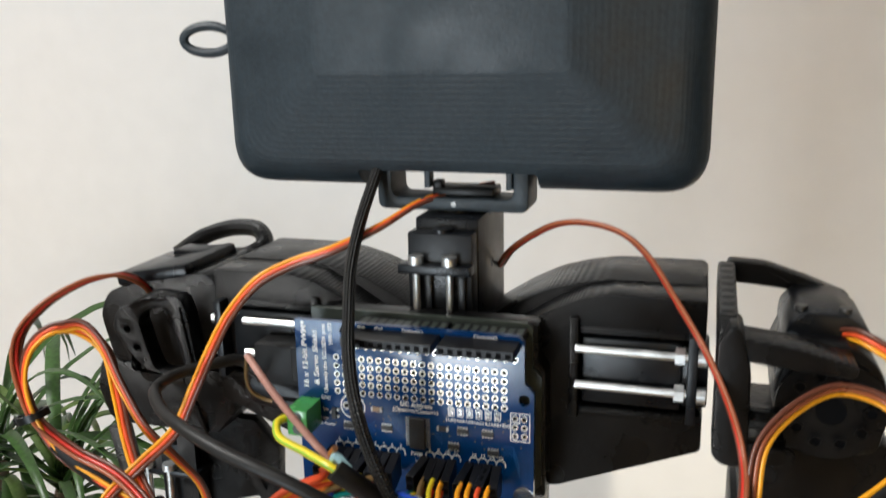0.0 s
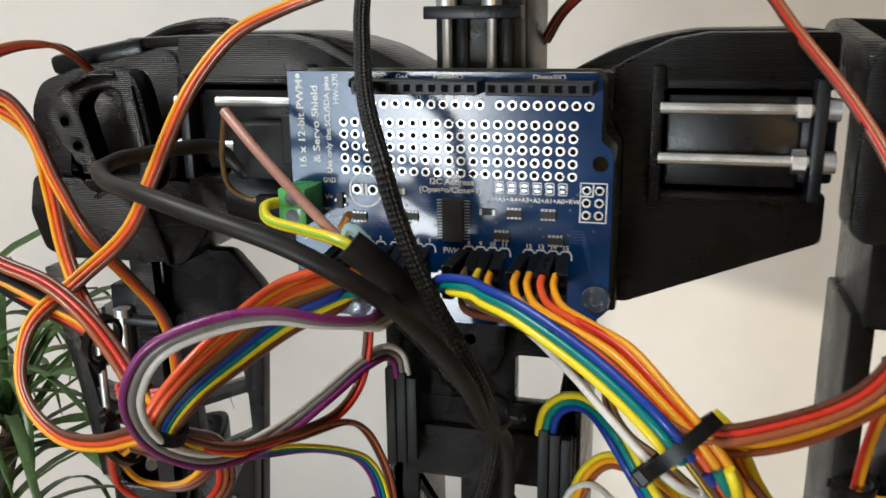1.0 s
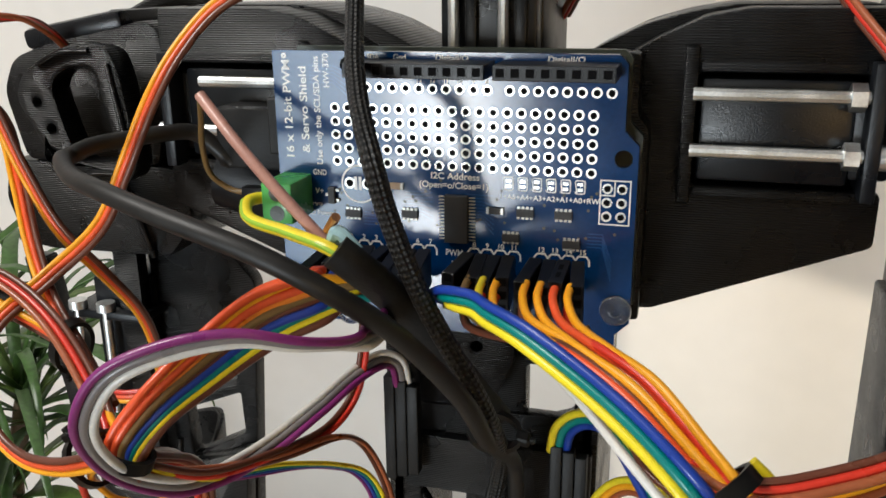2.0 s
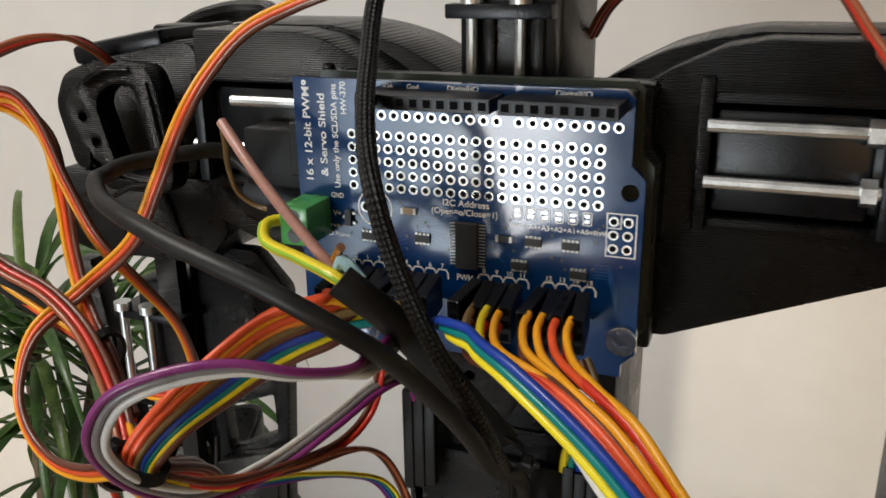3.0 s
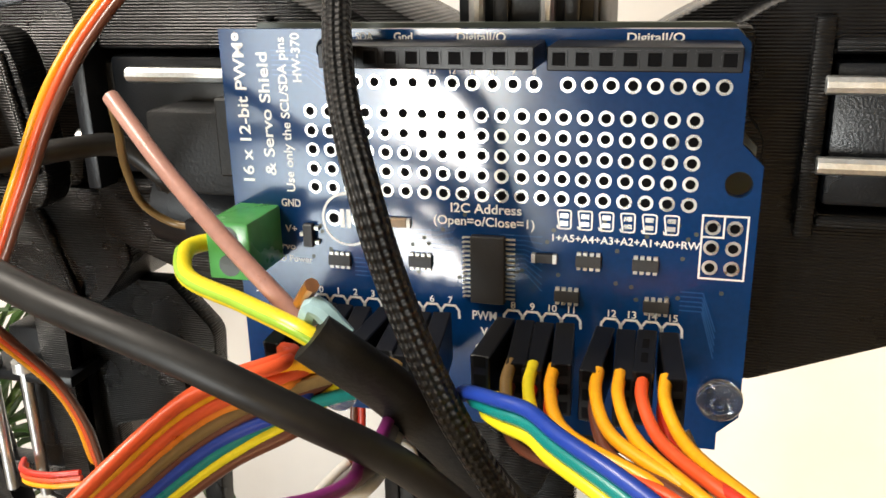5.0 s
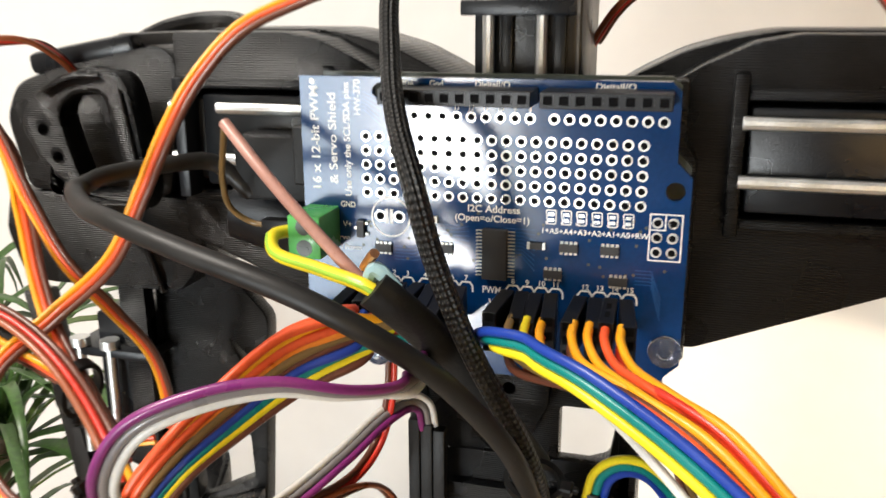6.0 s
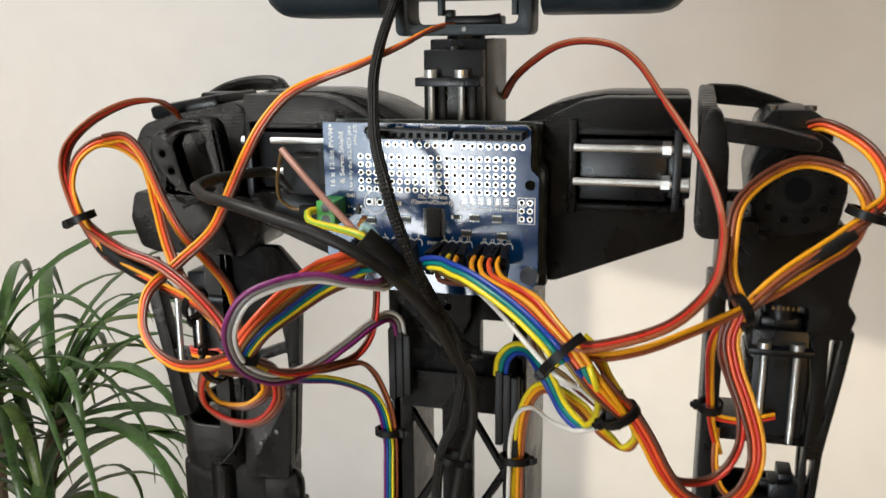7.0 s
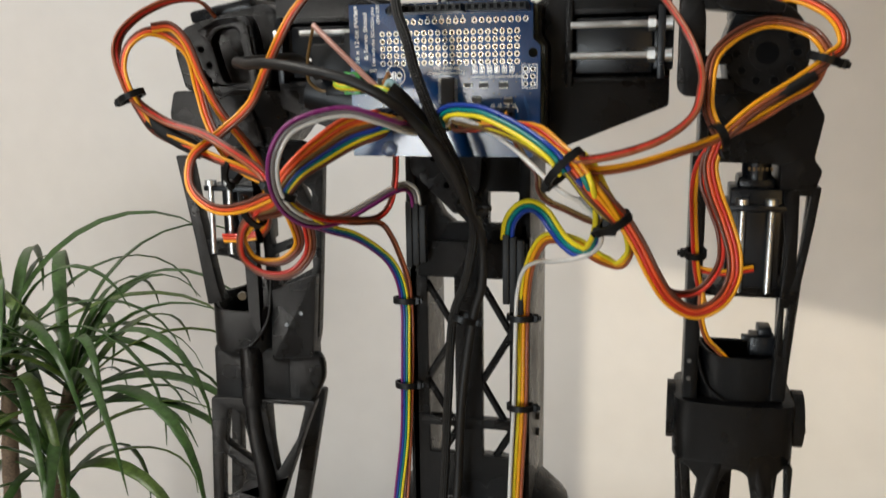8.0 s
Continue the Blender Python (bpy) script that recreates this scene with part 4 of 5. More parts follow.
# clear nylon screws
for x, y in ((66.04, 7.62), (13.97, 2.54)):
    bm = bm_new()
    dome = [[bm.verts.new(v(bx(x) + r * math.cos(2 * math.pi * k / 28), yy, bz(y) + r * math.sin(2 * math.pi * k / 28))) for k in range(28)]
            for yy, r in ((-0.05, 2.7), (-0.6, 2.9), (-1.3, 2.75), (-2.0, 2.2), (-2.4, 1.4), (-2.45, 1.2), (-1.5, 0.9))]
    for a, b in zip(dome, dome[1:]):
        for k in range(28):
            bm.faces.new((a[k], a[(k + 1) % 28], b[(k + 1) % 28], b[k]))
    bm.faces.new(dome[0][::-1]), bm.faces.new(dome[-1])
    part("nylon_screw", bm, CLEAR, shield, "clear nylon slotted screw")
# plugs on the pin rows
for k, x in enumerate((4.6, 7.14, 9.68, 12.22, 17.3, 19.84, 22.38, 24.92, -22.6, -20.06, -17.52, -14.98, -11.6, -9.06, -6.52, -3.98)):
    bm = bm_new()
    lean = (-0.05, 0.03, 0.0, 0.04, -0.04, 0.02, 0.0, 0.05)[k % 8]
    box(bm, -1.2, 1.2, -10.6, 0.0, -3.8, 3.3, 0.15, 1)
    if k == 6:
        for y0 in (-8.2, -4.8):
            box(bm, -0.4, 0.4, y0, y0 + 2.2, 3.28, 3.34, mat=1)
    # dark squares on the end face paint shade in the wire entries
    for zz in (-2.54, 0, 2.54):
        box(bm, -0.75, 0.75, -10.66, -10.5, zz - 0.75, zz + 0.75, mat=1)
    ob = part("servo_plug", bm, [HEADER, HOLE_SHADE], shield, "black servo plug")
    ob.matrix_basis = Matrix.Translation(v(x, -2.4, 437.4)) @ Matrix.Rotation(radians(4 + 2.5 * (k % 3)), 4, "X") @ Matrix.Rotation(2.2 * lean, 4, "Z")

# ---- cables ----
def cable(name, base, label, group=""):
    return thing(name, base, label, "cable", group)


SERVO3 = ("amber", "scarlet", "brown")
USB = [(-19.5, 32, 515.5), (-21, 20, 501.5), (-19.5, 7.5, 490.5), (-16, -3.5, 481), (-11.5, -15, 472.5), (-5.5, -25.5, 463.5), (-2.5, -25.5, 452.5), (2.5, -23.5, 438), (10, -19, 420.5), (12.5, -13.5, 409), (10.5, 0, 395), (6, 5.5, 376.5), (0.5, 8.5, 362), (-2.5, 10.5, 330), (-5.5, 11.5, 284.5), (-6.5, 4, 262.5)]
POWER = [(-51, 11.5, 452), (-58, 9, 458.5), (-63, 4, 459), (-68, -0.5, 458.5), (-72, -6.5, 458), (-73, -11.5, 457), (-70, -17.5, 457.5), (-63, -24.5, 456.5), (-51.5, -32.5, 456.5), (-36, -38.5, 454.5), (-18, -40.5, 450), (-8, -38.5, 444.5), (0, -32, 436), (8.5, -24.5, 422.5), (11.5, -15, 409), (13, 1.5, 394.5), (12, 7, 375.5), (8, 9.5, 361.5), (3, 11, 329), (-0, 12, 284), (-1, 4.5, 262)]
BRAID = bpy.data.materials.new("braided_black_sleeve")
n_, l_, b_ = nodes_of(BRAID)
uv_ = n_.new("ShaderNodeUVMap")
uv_.uv_map = "UVMap"
sep = n_.new("ShaderNodeSeparateXYZ")
l_.new(uv_.outputs[0], sep.inputs[0])


def calc(kind, a, b=None):
    node = n_.new("ShaderNodeMath")
    node.operation = kind
    for k, value in enumerate((a, b)):
        if isinstance(value, (int, float)):
            node.inputs[k].default_value = value
        elif value is not None:
            l_.new(value, node.inputs[k])
    return node.outputs[0]


# two sets of strands that cross, three to the turn each way
u6, v6 = calc("MULTIPLY", sep.outputs[0], 6 * math.pi * 2), calc("MULTIPLY", sep.outputs[1], 2 * math.pi / 2.3)
s1, s2 = calc("SINE", calc("ADD", u6, v6)), calc("SINE", calc("SUBTRACT", u6, v6))
weave = calc("MULTIPLY", s1, s2)
fleck = calc("GREATER_THAN", weave, 0.62)
r_ = n_.new("ShaderNodeMix")
r_.data_type = "RGBA"
r_.inputs["A"].default_value, r_.inputs["B"].default_value = (0.006, 0.006, 0.006, 1), (0.055, 0.053, 0.05, 1)
l_.new(fleck, r_.inputs["Factor"])
l_.new(r_.outputs["Result"], b_.inputs["Base Color"])
bp = n_.new("ShaderNodeBump")
bp.inputs["Strength"].default_value, bp.inputs["Distance"].default_value = 0.9, 0.0003
l_.new(weave, bp.inputs["Height"])
l_.new(bp.outputs[0], b_.inputs["Normal"])
b_.inputs["Roughness"].default_value, b_.inputs["Specular IOR Level"].default_value = 0.45, 0.4
usb = cable("usb_cable", (-7, 5, 262), "black braided cable from the head down the spine")
part("braided_jacket", sweep(bm_new(), frames_along(spline(USB, 9)), 1.75, n=16, uv=True), BRAID, usb, "", 60)
power = cable("power_cable", (-1, 5, 262), "thick matt black power cable looping over the board")
part("cable_jacket", sweep(bm_new(), frames_along(spline(POWER, 8)), 1.75, n=16), RUBBER, power, "", 60)
# stands for the lower servo case beside the board, not a cable plug
bm = bm_new()
box(bm, -54, -34, 10, 20, 451, 464, 1.0)
part("plug", bm, SHRINK, power, "black lower case of the left servo")
for at, way in (((11, -8, 407), (0.1, -0.8, 1)), ((4, 10, 361), (0.3, 0, 1))):
    tie(power, at, way, 4.6, 3.2)
# earth wires and their sleeve
earth = cable("earth_cable", (10, -18, 421), "stripped mains cable end with pink and yellow-green wires")
part("pink_wire", sweep(bm_new(), frames_along(spline([(-43, -12, 469.5), (-33, -17, 461.5), (-23.5, -20, 453.5), (-14, -22, 445.5), (-9, -23, 441.5)])), 1.05, n=12), WIRE["pink"], earth, "bare dusty pink wire", 60)
rows = frames_along(spline([(-30, -4, 449.5), (-33.5, -7, 450), (-35.5, -11, 450), (-33, -16, 448.5), (-22, -22, 448), (-13, -26.5, 447.4), (-9, -26.5, 445.2)]))
yg = part("yellow_green_wire", sweep(bm_new(), rows, 1.15, n=14), WIRE["yellow"], earth, "yellow and green striped wire", 60)
part("green_stripe", sweep(bm_new(), rows, 0.55, (0.15, 0.72), n=8), WIRE["lime"], yg, "", 60)
rows = frames_along(spline([(-11.3, -27.5, 447.3), (-8.5, -26.5, 444.8), (-4.5, -22.5, 439.2), (0.8, -18, 430.5), (5.3, -13, 420.8), (10, -3, 407.5)]), (0.8, 0, 0.6))
part("heat_shrink", sweep(bm_new(), rows, 3.3, n=16, flat=0.6), SHRINK, earth, "black heat-shrink sleeve", 60)
part("copper_end", sweep(bm_new(), frames_along([Vector((-14, -24, 449.5)), Vector((-12.5, -25, 451.5)), Vector((-11.5, -26, 452.6))]), 0.8, n=8), COPPER, earth)
part("blue_wire", sweep(bm_new(), frames_along(spline([(-13, -24.5, 448), (-11.5, -25.5, 450), (-8, -26, 447)], 4)), 1.2, n=8), material("pale_blue_insulation", (0.35, 0.55, 0.6), 0.4), earth)
brown = cable("brown_wire", (-48, 9, 446), "thin brown wire with a black plug")
ribbon(brown, [(-43, -12, 469), (-47, -6, 464), (-51, 0, 457), (-53, 6, 450), (-50, 8, 447), (-46, 8, 446.5)], ("olive",), 1.2)
part("plug", box(bm_new(), -47, -36, 6.5, 9.5, 445, 448, 0.3), HEADER, brown)

head_l = cable("servo_cable", (-46, -44, 415), "orange, red and brown ribbon wire from the head", "servo cables")
ribbon(head_l, [(12.5, 46.5, 509), (3.5, 41.5, 507.5), (-6.5, 32, 505), (-15.5, 22.5, 499.5), (-28, 14, 493.5), (-39.5, 11.5, 489.5), (-49, 7, 484.5), (-55.5, 1.5, 476), (-59, -3.5, 467.5), (-65.5, -5.5, 454), (-71, -8.5, 442), (-80.5, -15, 432), (-85.5, -25, 425), (-83, -33, 417), (-77, -38, 412), (-67.5, -42, 409), (-56.5, -45, 410.5), (-46, -46.5, 414.5)], SERVO3[::-1], turn=(95, 10))
neck_r = cable("servo_cable", (49, -49, 426), "brown and orange ribbon wire arching from the neck", "servo cables")
ribbon(neck_r, [(12.5, 54.5, 480.5), (18, 46.5, 488), (26, 41, 494.5), (34, 37, 499), (42.5, 33.5, 500.5), (53, 29, 499), (60.5, 25, 494), (68.5, 20, 483.5), (77, 11, 472.5), (83.5, 1, 461.5), (86.5, -6.5, 453), (86.5, -18, 447), (84.5, -26.5, 439.5), (75, -40.5, 432.5), (62, -46.5, 428.5), (53, -49, 427.5), (46, -46.5, 429)], ("rust", "red", "brown"), turn=65)
sh_l = cable("servo_cable", (-46, -44, 416), "thin brown and red ribbon wire round the shoulder", "servo cables")
ribbon(sh_l, [(-98, 26, 470), (-99.5, 21, 477), (-101, 15, 481), (-104, 10, 482), (-109, 5, 481), (-117, -2, 476), (-122, -8, 469), (-122, -12, 462), (-117, -16, 452), (-112, -18, 445), (-99, -19, 437), (-84, -21, 433),
              (-72, -25, 428), (-53, -38, 421), (-46, -44, 416)], ("brown", "red", "rust"), turn=-65)
loop_l = cable("servo_cable", (-46, -43, 415), "orange and brown ribbon wire looped through a black sleeve", "servo cables")
ribbon(loop_l, [(-50.5, -37, 418), (-67.5, -23, 420.5), (-79.5, -15.5, 427.5), (-88, -9, 437.5), (-94, -3.5, 449), (-99, -0.5, 461.5), (-106.5, -2, 468), (-111.5, -5.5, 469.5), (-115.5, -8, 467.5), (-118, -11, 463.5), (-118, -14.5, 456.5), (-114, -18, 448.5), (-109.5, -18.5, 440.5), (-105, -18, 434), (-89.5, -19.5, 427.5), (-74.5, -21.5, 422.5), (-60.5, -30, 420), (-45.5, -42.5, 417)], SERVO3, turn=20)
part("sleeve", sweep(bm_new(), frames_along(spline([(-107, -17, 437.5), (-97, -17.5, 431), (-86, -18, 426)])), 3.0, n=12, flat=0.7), SHRINK, loop_l, "black sleeve", 60)
tie(loop_l, (-113, -18, 446), (0.4, 0, -1), 4.6, 3.2)
tie(loop_l, (-73, -19, 420), (1, -0.4, -0.3), 5.0, 3.4)
arm_l = cable("servo_cable", (-81, 8, 412), "orange and brown ribbon wire to the arm servo", "servo cables")
ribbon(arm_l, [(-109, -8, 470.5), (-103, -5, 471), (-98, -4, 466), (-92, -4, 452), (-85, -4, 439), (-78, -1, 429), (-74, 4, 419), (-75, 10, 408), (-79, 17, 394), (-86, 26, 388)], ("brown", "scarlet", "amber"), turn=10)
# many strands from the left half of the board
fan = cable("wire_bundle", (-44, -44, 415), "thick fan of coloured servo wires tied together", "wire bundles")
TOP = ("scarlet", "amber", "scarlet", "orange", "olive", "brown", "blue", "teal", "yellow", "brown")


def between(a, b, u, dy=0.0):
    return (a[0] + (b[0] - a[0]) * u, a[1] + (b[1] - a[1]) * u + dy, a[2] + (b[2] - a[2]) * u)


for i, c in enumerate(TOP + ("scarlet", "red", "amber", "brown", "red")):
    back = i >= len(TOP)
    u = (i - 10) / 4 * 0.8 if back else i / 9
    w = 2.2 if back else (i % 2) * 0.5 if i < 6 else 0.0
    pts = [(-22.5 + 18 * ((i * 7) % 10) / 9, -12.5, 438 - 2.5 * (i % 2))]
    pts += [between(a, b, u, w) for a, b in (((-18.5, -20, 440), (-16, -19, 432.5)), ((-27, -27, 438), (-24, -26, 429)), ((-34, -36, 432), (-31.5, -34.5, 424)), ((-40, -43, 425), (-36.5, -42, 420)),
                                             ((-44.5, -45.5, 418.5), (-40, -45, 414.5)), ((-46.5, -45, 413), (-42, -44, 409.5)), ((-58, -37.5, 408), (-55, -37, 405.5)))]
    if c in ("blue", "teal", "yellow"):
        pts = pts[:-2] + [between((-43, -45, 414.5), (-41, -44.5, 412), u)]
    ribbon(fan, pts, (c,), 1.75)
tie(fan, (-43, -45, 415.5), (-0.4, -0.1, -1.0), 4.6, 3.2)
purple = cable("wire_loop", (-16, 13, 405), "purple, grey and white ribbon wire in a wide loop", "wire bundles")
ribbon(purple, [(-5, -18, 434), (-4, -34, 435.5), (-9, -46, 439), (-16, -51.5, 441.5), (-24.5, -55.5, 440.5), (-33, -58.5, 436.5), (-38, -58.5, 429), (-41.5, -52.5, 419), (-41.5, -45, 410.5), (-37.5, -36, 404.5), (-32, -23, 403.5), (-25, -9, 407.5), (-20.5, 3, 410.5), (-17.5, 9, 411), (-15.5, 12.5, 408.5), (-15, 14.3, 403)], ("purple", "grey", "white"), 1.45, turn=-30)
for k in range(3):
    part("plug", box(bm_new(), -19.2 + 2.7 * k, -16.7 + 2.7 * k, 13, 16, 379 + k, 405 - k, 0.3), SHRINK, purple, "black wire plug")
drop_l = cable("wire_run", (-28, 17, 280), "blue, green and yellow ribbon wire down the spine", "spine wires")
ribbon(drop_l, [(-42, -43.5, 412), (-40.5, -40.5, 409), (-37, -33, 403.5), (-35, -25.5, 400.5), (-30.5, -13.5, 396), (-27, 0.5, 388.5), (-24.5, 10.5, 381), (-22.5, 14.5, 373.5), (-21, 16, 361.5), (-21, 15.5, 350), (-21.5, 15.5, 330), (-23, 17, 306), (-26.5, 17.5, 280), (-27.5, 12.5, 258)], ("purple", "blue", "teal", "yellow")[::-1], 1.05)
red_l = cable("wire_run", (-20, 8, 422), "red and brown ribbon wire under the board", "spine wires")
ribbon(red_l, [(-20, 6, 424), (-20, 4, 414), (-22, 3, 405), (-24, -5, 401.5), (-29, -20, 403), (-35, -34, 406), (-41, -43, 412)], ("red", "brown"), 1.3)
drop_l2 = cable("wire_run", (-23, 17, 281), "dull orange and brown wire down the spine", "spine wires")
ribbon(drop_l2, [(-42, -43, 411), (-36, -32, 405.5), (-29, -20, 402), (-23, -6, 399.5), (-22.5, 6, 392), (-21.5, 12, 384), (-19.5, 15, 374), (-19, 17, 362), (-20, 17.5, 326), (-23, 18, 281), (-24, 12, 258)], ("rust", "brown"), 1.2)
for z in (365, 330):
    tie(drop_l, (-21, 16, z), (0, 0, 1), 4.0, 2.6)
coil = cable("wire_coil", (-61, -24, 383), "red, orange and brown ribbon wire coiled under the tie", "wire bundles")
ribbon(coil, [(-46, -44, 414), (-56, -38, 408), (-66, -30, 399), (-68, -26, 389), (-61, -24, 383), (-50, -24, 384), (-43, -24, 392), (-42, -28, 403), (-42, -42, 413)], ("red", "rust", "brown"), 1.4, turn=35)
coil2 = cable("wire_coil", (-56, -20, 387), "orange and brown ribbon wire coiled inside a larger loop", "wire bundles")
ribbon(coil2, [(-48, -42, 413), (-59, -32, 404), (-67, -26, 396), (-65, -22, 388), (-56, -20, 387), (-49, -20, 393), (-48, -26, 403), (-45, -42, 413)], ("amber", "rust", "brown"), 1.35, turn=35)
tie(coil, (-57, -37, 407), (-1, 0.4, -0.7), 4.4, 3.2)
stub = cable("servo_cable", (-95, 20, 387), "short orange and red ribbon wire at the arm servo", "servo cables")
ribbon(stub, [(-86, 20, 388), (-93, 19, 387), (-100, 20, 386.5), (-103, 24, 386)], ("amber", "scarlet", "red"), 1.3)

# right side
rainbow = cable("wire_bundle", (48, -49, 425), "thick rainbow ribbon of servo wires tied together", "wire bundles")
ribbon(rainbow, [(4, -12.5, 434.5), (4.5, -21, 438.5), (8.5, -26.5, 440.5), (12, -29, 441), (15, -32.5, 441), (22, -38.5, 440.5), (36, -47, 435), (46, -53, 428.5), (49, -52, 424)],
       ("blue", "teal", "yellow"), 1.55)
PINS = (("white", 5.5, 432.5, 0.0), ("olive", 7.1, 440, 0.12), ("yellow", 9.7, 440, 0.22), ("brown", 7.1, 437.5, 0.30), ("amber", 12.2, 440, 0.45), ("red", 9.7, 437.5, 0.38), ("scarlet", 12.2, 437.5, 0.52),
        ("amber", 17.3, 440, 0.62), ("brown", 17.3, 437.5, 0.55), ("amber", 19.8, 440, 0.72), ("scarlet", 22.4, 440, 0.82), ("red", 24.9, 437.5, 0.88), ("amber", 24.9, 440, 1.0))
for i, (c, x, z, u) in enumerate(PINS):
    w = ((i * 5) % 3 - 1) * 0.8
    if c == "white":
        pts = [(5, -15, 435), (8.5, -20, 437.6), (13.9, -25, 437.4), (21.9, -30, 434.6), (30.5, -37, 430.3), (38.1, -43, 425.2), (44.5, -46, 420), (49, -47, 417), (52.5, -45.6, 415)]
    else:
        pts = [(x, -12.0, z - 1.0), (x + 0.1, -16.0, z - 1.8), (x + 2.2, -21.5, z - 3.4), (18 + 15 * u, -30 + w, 435 + 1.8 * u), (30 + 10.5 * u, -38 + w, 432 + 4.0 * u), (41.5 + 6 * u, -45 + w, 426.5 + 5.0 * u),
               (48.5 + 4 * u, -49 + w, 422.5 + 5.0 * u), (54 + 4 * u, -49.5 + w, 416 + 4 * u), (59 + 3 * u, -47.5 + w, 411 + 3 * u), (63 + 2 * u, -45.5 + w, 407.5 + 1.5 * u)]
    ribbon(rainbow, pts, (c,), 1.5)
tie(rainbow, (48.6, -49.5, 425.2), (0.75, -0.3, -0.7), 6.4, 3.9)
blue_loop = cable("wire_loop", (22, 13, 392), "blue, green and yellow ribbon wire curling to a plug", "wire bundles")
ribbon(blue_loop, [(54, -51.5, 423), (55.5, -51, 420), (56.5, -45.5, 414.5), (57, -39, 408), (56.5, -34.5, 402.5), (54, -29, 397), (50.5, -26, 396), (46, -21, 397.5), (41.5, -13, 400.5), (37, -8, 405), (30.5, 2, 406), (25.5, 7.5, 403.5), (21.5, 12, 398), (20, 15, 391)],
       ("yellow", "teal", "blue"), 1.8, turn=(15, 170))
for k in range(3):
    part("plug", box(bm_new(), 18.6 + 2.7 * k, 21.1 + 2.7 * k, 13, 16, 366 - 2 * k, 393 - k, 0.3), SHRINK, blue_loop, "black wire plug")
white_run = cable("wire_run", (22, 16, 286), "single white wire down the side of the spine", "spine wires")
ribbon(white_run, [(52, -46, 416), (57, -41, 409), (58.5, -36, 402), (56, -30, 397), (51, -27, 394), (41, -12, 389), (32, 6, 384.5), (27.5, 9, 381), (24.4, 12, 371), (23.8, 12.6, 360), (23.0, 12.6, 326), (21.2, 13.6, 287), (22, 10, 258)], ("white",), 1.6)
spine_r = cable("wire_run", (26, 16, 286), "yellow, orange and red ribbon wire looping to the spine", "spine wires")
ribbon(spine_r, [(52.5, -44.5, 428), (55.5, -44.5, 425.5), (59.5, -44, 418.5), (63.5, -42, 412), (66, -40, 405), (67, -36, 398.5), (64.5, -34, 394), (60, -28.5, 393.5), (55, -21, 394), (50, -15, 396), (43, -6, 396), (36.5, -0, 394.5), (31.5, 6.5, 387.5), (28.5, 10.5, 378.5), (26.5, 15, 361.5), (26, 15, 325.5), (24, 16, 287), (24, 10, 258)], ("yellow", "amber", "rust"), 1.5, turn=(10, 180))
for z in (361, 325):
    tie(white_run, (25.4, 14.4, z), (0, 0, 1), 4.6, 3.0)
olive = cable("servo_wire", (31, -12, 424), "thin olive and red wire from the board's edge", "wire bundles")
ribbon(olive, [(27, -10, 431), (31, -12, 424), (35, -12, 419.5), (36, -13, 414), (40, -20, 411), (46, -25, 409.3), (52, -32, 408), (57, -38, 407.5), (60.5, -44, 409)], ("olive", "brown"), 1.2)
part("plug", box(bm_new(), 59.5, 63.5, -47, -43, 405, 415, 0.4), SHRINK, olive, "black wire joint")
hang = cable("servo_cable", (92, -24, 431), "orange and red ribbon wire hanging in a deep loop", "servo cables")
ribbon(hang, [(57, -49, 420), (61, -48, 415), (65, -45, 410), (70, -44, 402), (74.5, -43, 393), (80, -38, 384), (87, -35, 380), (94, -33, 383), (98, -29, 389.5), (98, -28, 397), (95, -27, 407), (91.5, -25, 416), (90, -24, 424), (92, -24, 431)],
       ("brown", "scarlet", "red", "amber"), 1.3, turn=15)
hang2 = cable("servo_cable", (89, -20, 427), "red and brown ribbon wire hanging in a smaller loop", "servo cables")
ribbon(hang2, [(92, -23, 431), (89, -20, 427), (88, -20, 419), (91, -20, 410), (94, -20, 402), (94.5, -22, 394), (92, -27, 389.5), (88, -29, 385.5), (83, -31, 384.5), (77, -37, 388), (73, -41, 395)], ("red", "brown"), 1.3, turn=15)
tie(hang, (63, -46, 409), (0.5, 0.3, -0.8), 4.5, 3.0)
cross = cable("servo_cable", (124, -4, 455), "orange and brown ribbon wire crossing to the shoulder", "servo cables")
ribbon(cross, [(49, -49, 426), (57, -46, 424), (67, -42, 425), (79, -34, 428), (92, -24, 432), (103, -18, 437), (113, -12, 443), (120, -7, 447), (124, -4, 455)], ("amber", "rust"), 1.45)
part("sleeve", sweep(bm_new(), frames_along(spline([(104, -15, 440), (112, -11, 445), (120, -6, 450)])), 2.2, n=12), SHRINK, cross, "black sleeve", 60)
tie(cross, (92, -24, 432), (1, 0.5, 0.4), 3.6, 3.6)
tie(cross, (123.5, -4, 455), (0.3, 0, 1), 4.6, 3.4)
loop_r = cable("servo_cable", (92, -24, 433), "orange and brown ribbon wire in a round loop", "servo cables")
ribbon(loop_r, [(92, -24, 433), (89, -20, 440), (89, -14, 448), (91, -6, 457), (99, 2, 464), (109, 8, 467), (120, 8, 464), (124, 2, 459), (124, -4, 455), (118, -8, 450), (102, -18, 440), (92, -24, 431)],
       ("brown", "rust", "amber"), 1.4, turn=15)
top_r = cable("servo_cable", (112, 30, 475), "red, orange and brown ribbon wire from the shoulder servo", "servo cables")
ribbon(top_r, [(124, -4, 455), (129, 0, 459), (129, 4, 464), (125, 14, 471), (115, 22, 476), (110, 30, 474)], ("amber", "scarlet", "brown"), 1.4)
down_r = cable("servo_cable", (90, 10, 378), "orange and red ribbon wire down the arm", "servo cables")
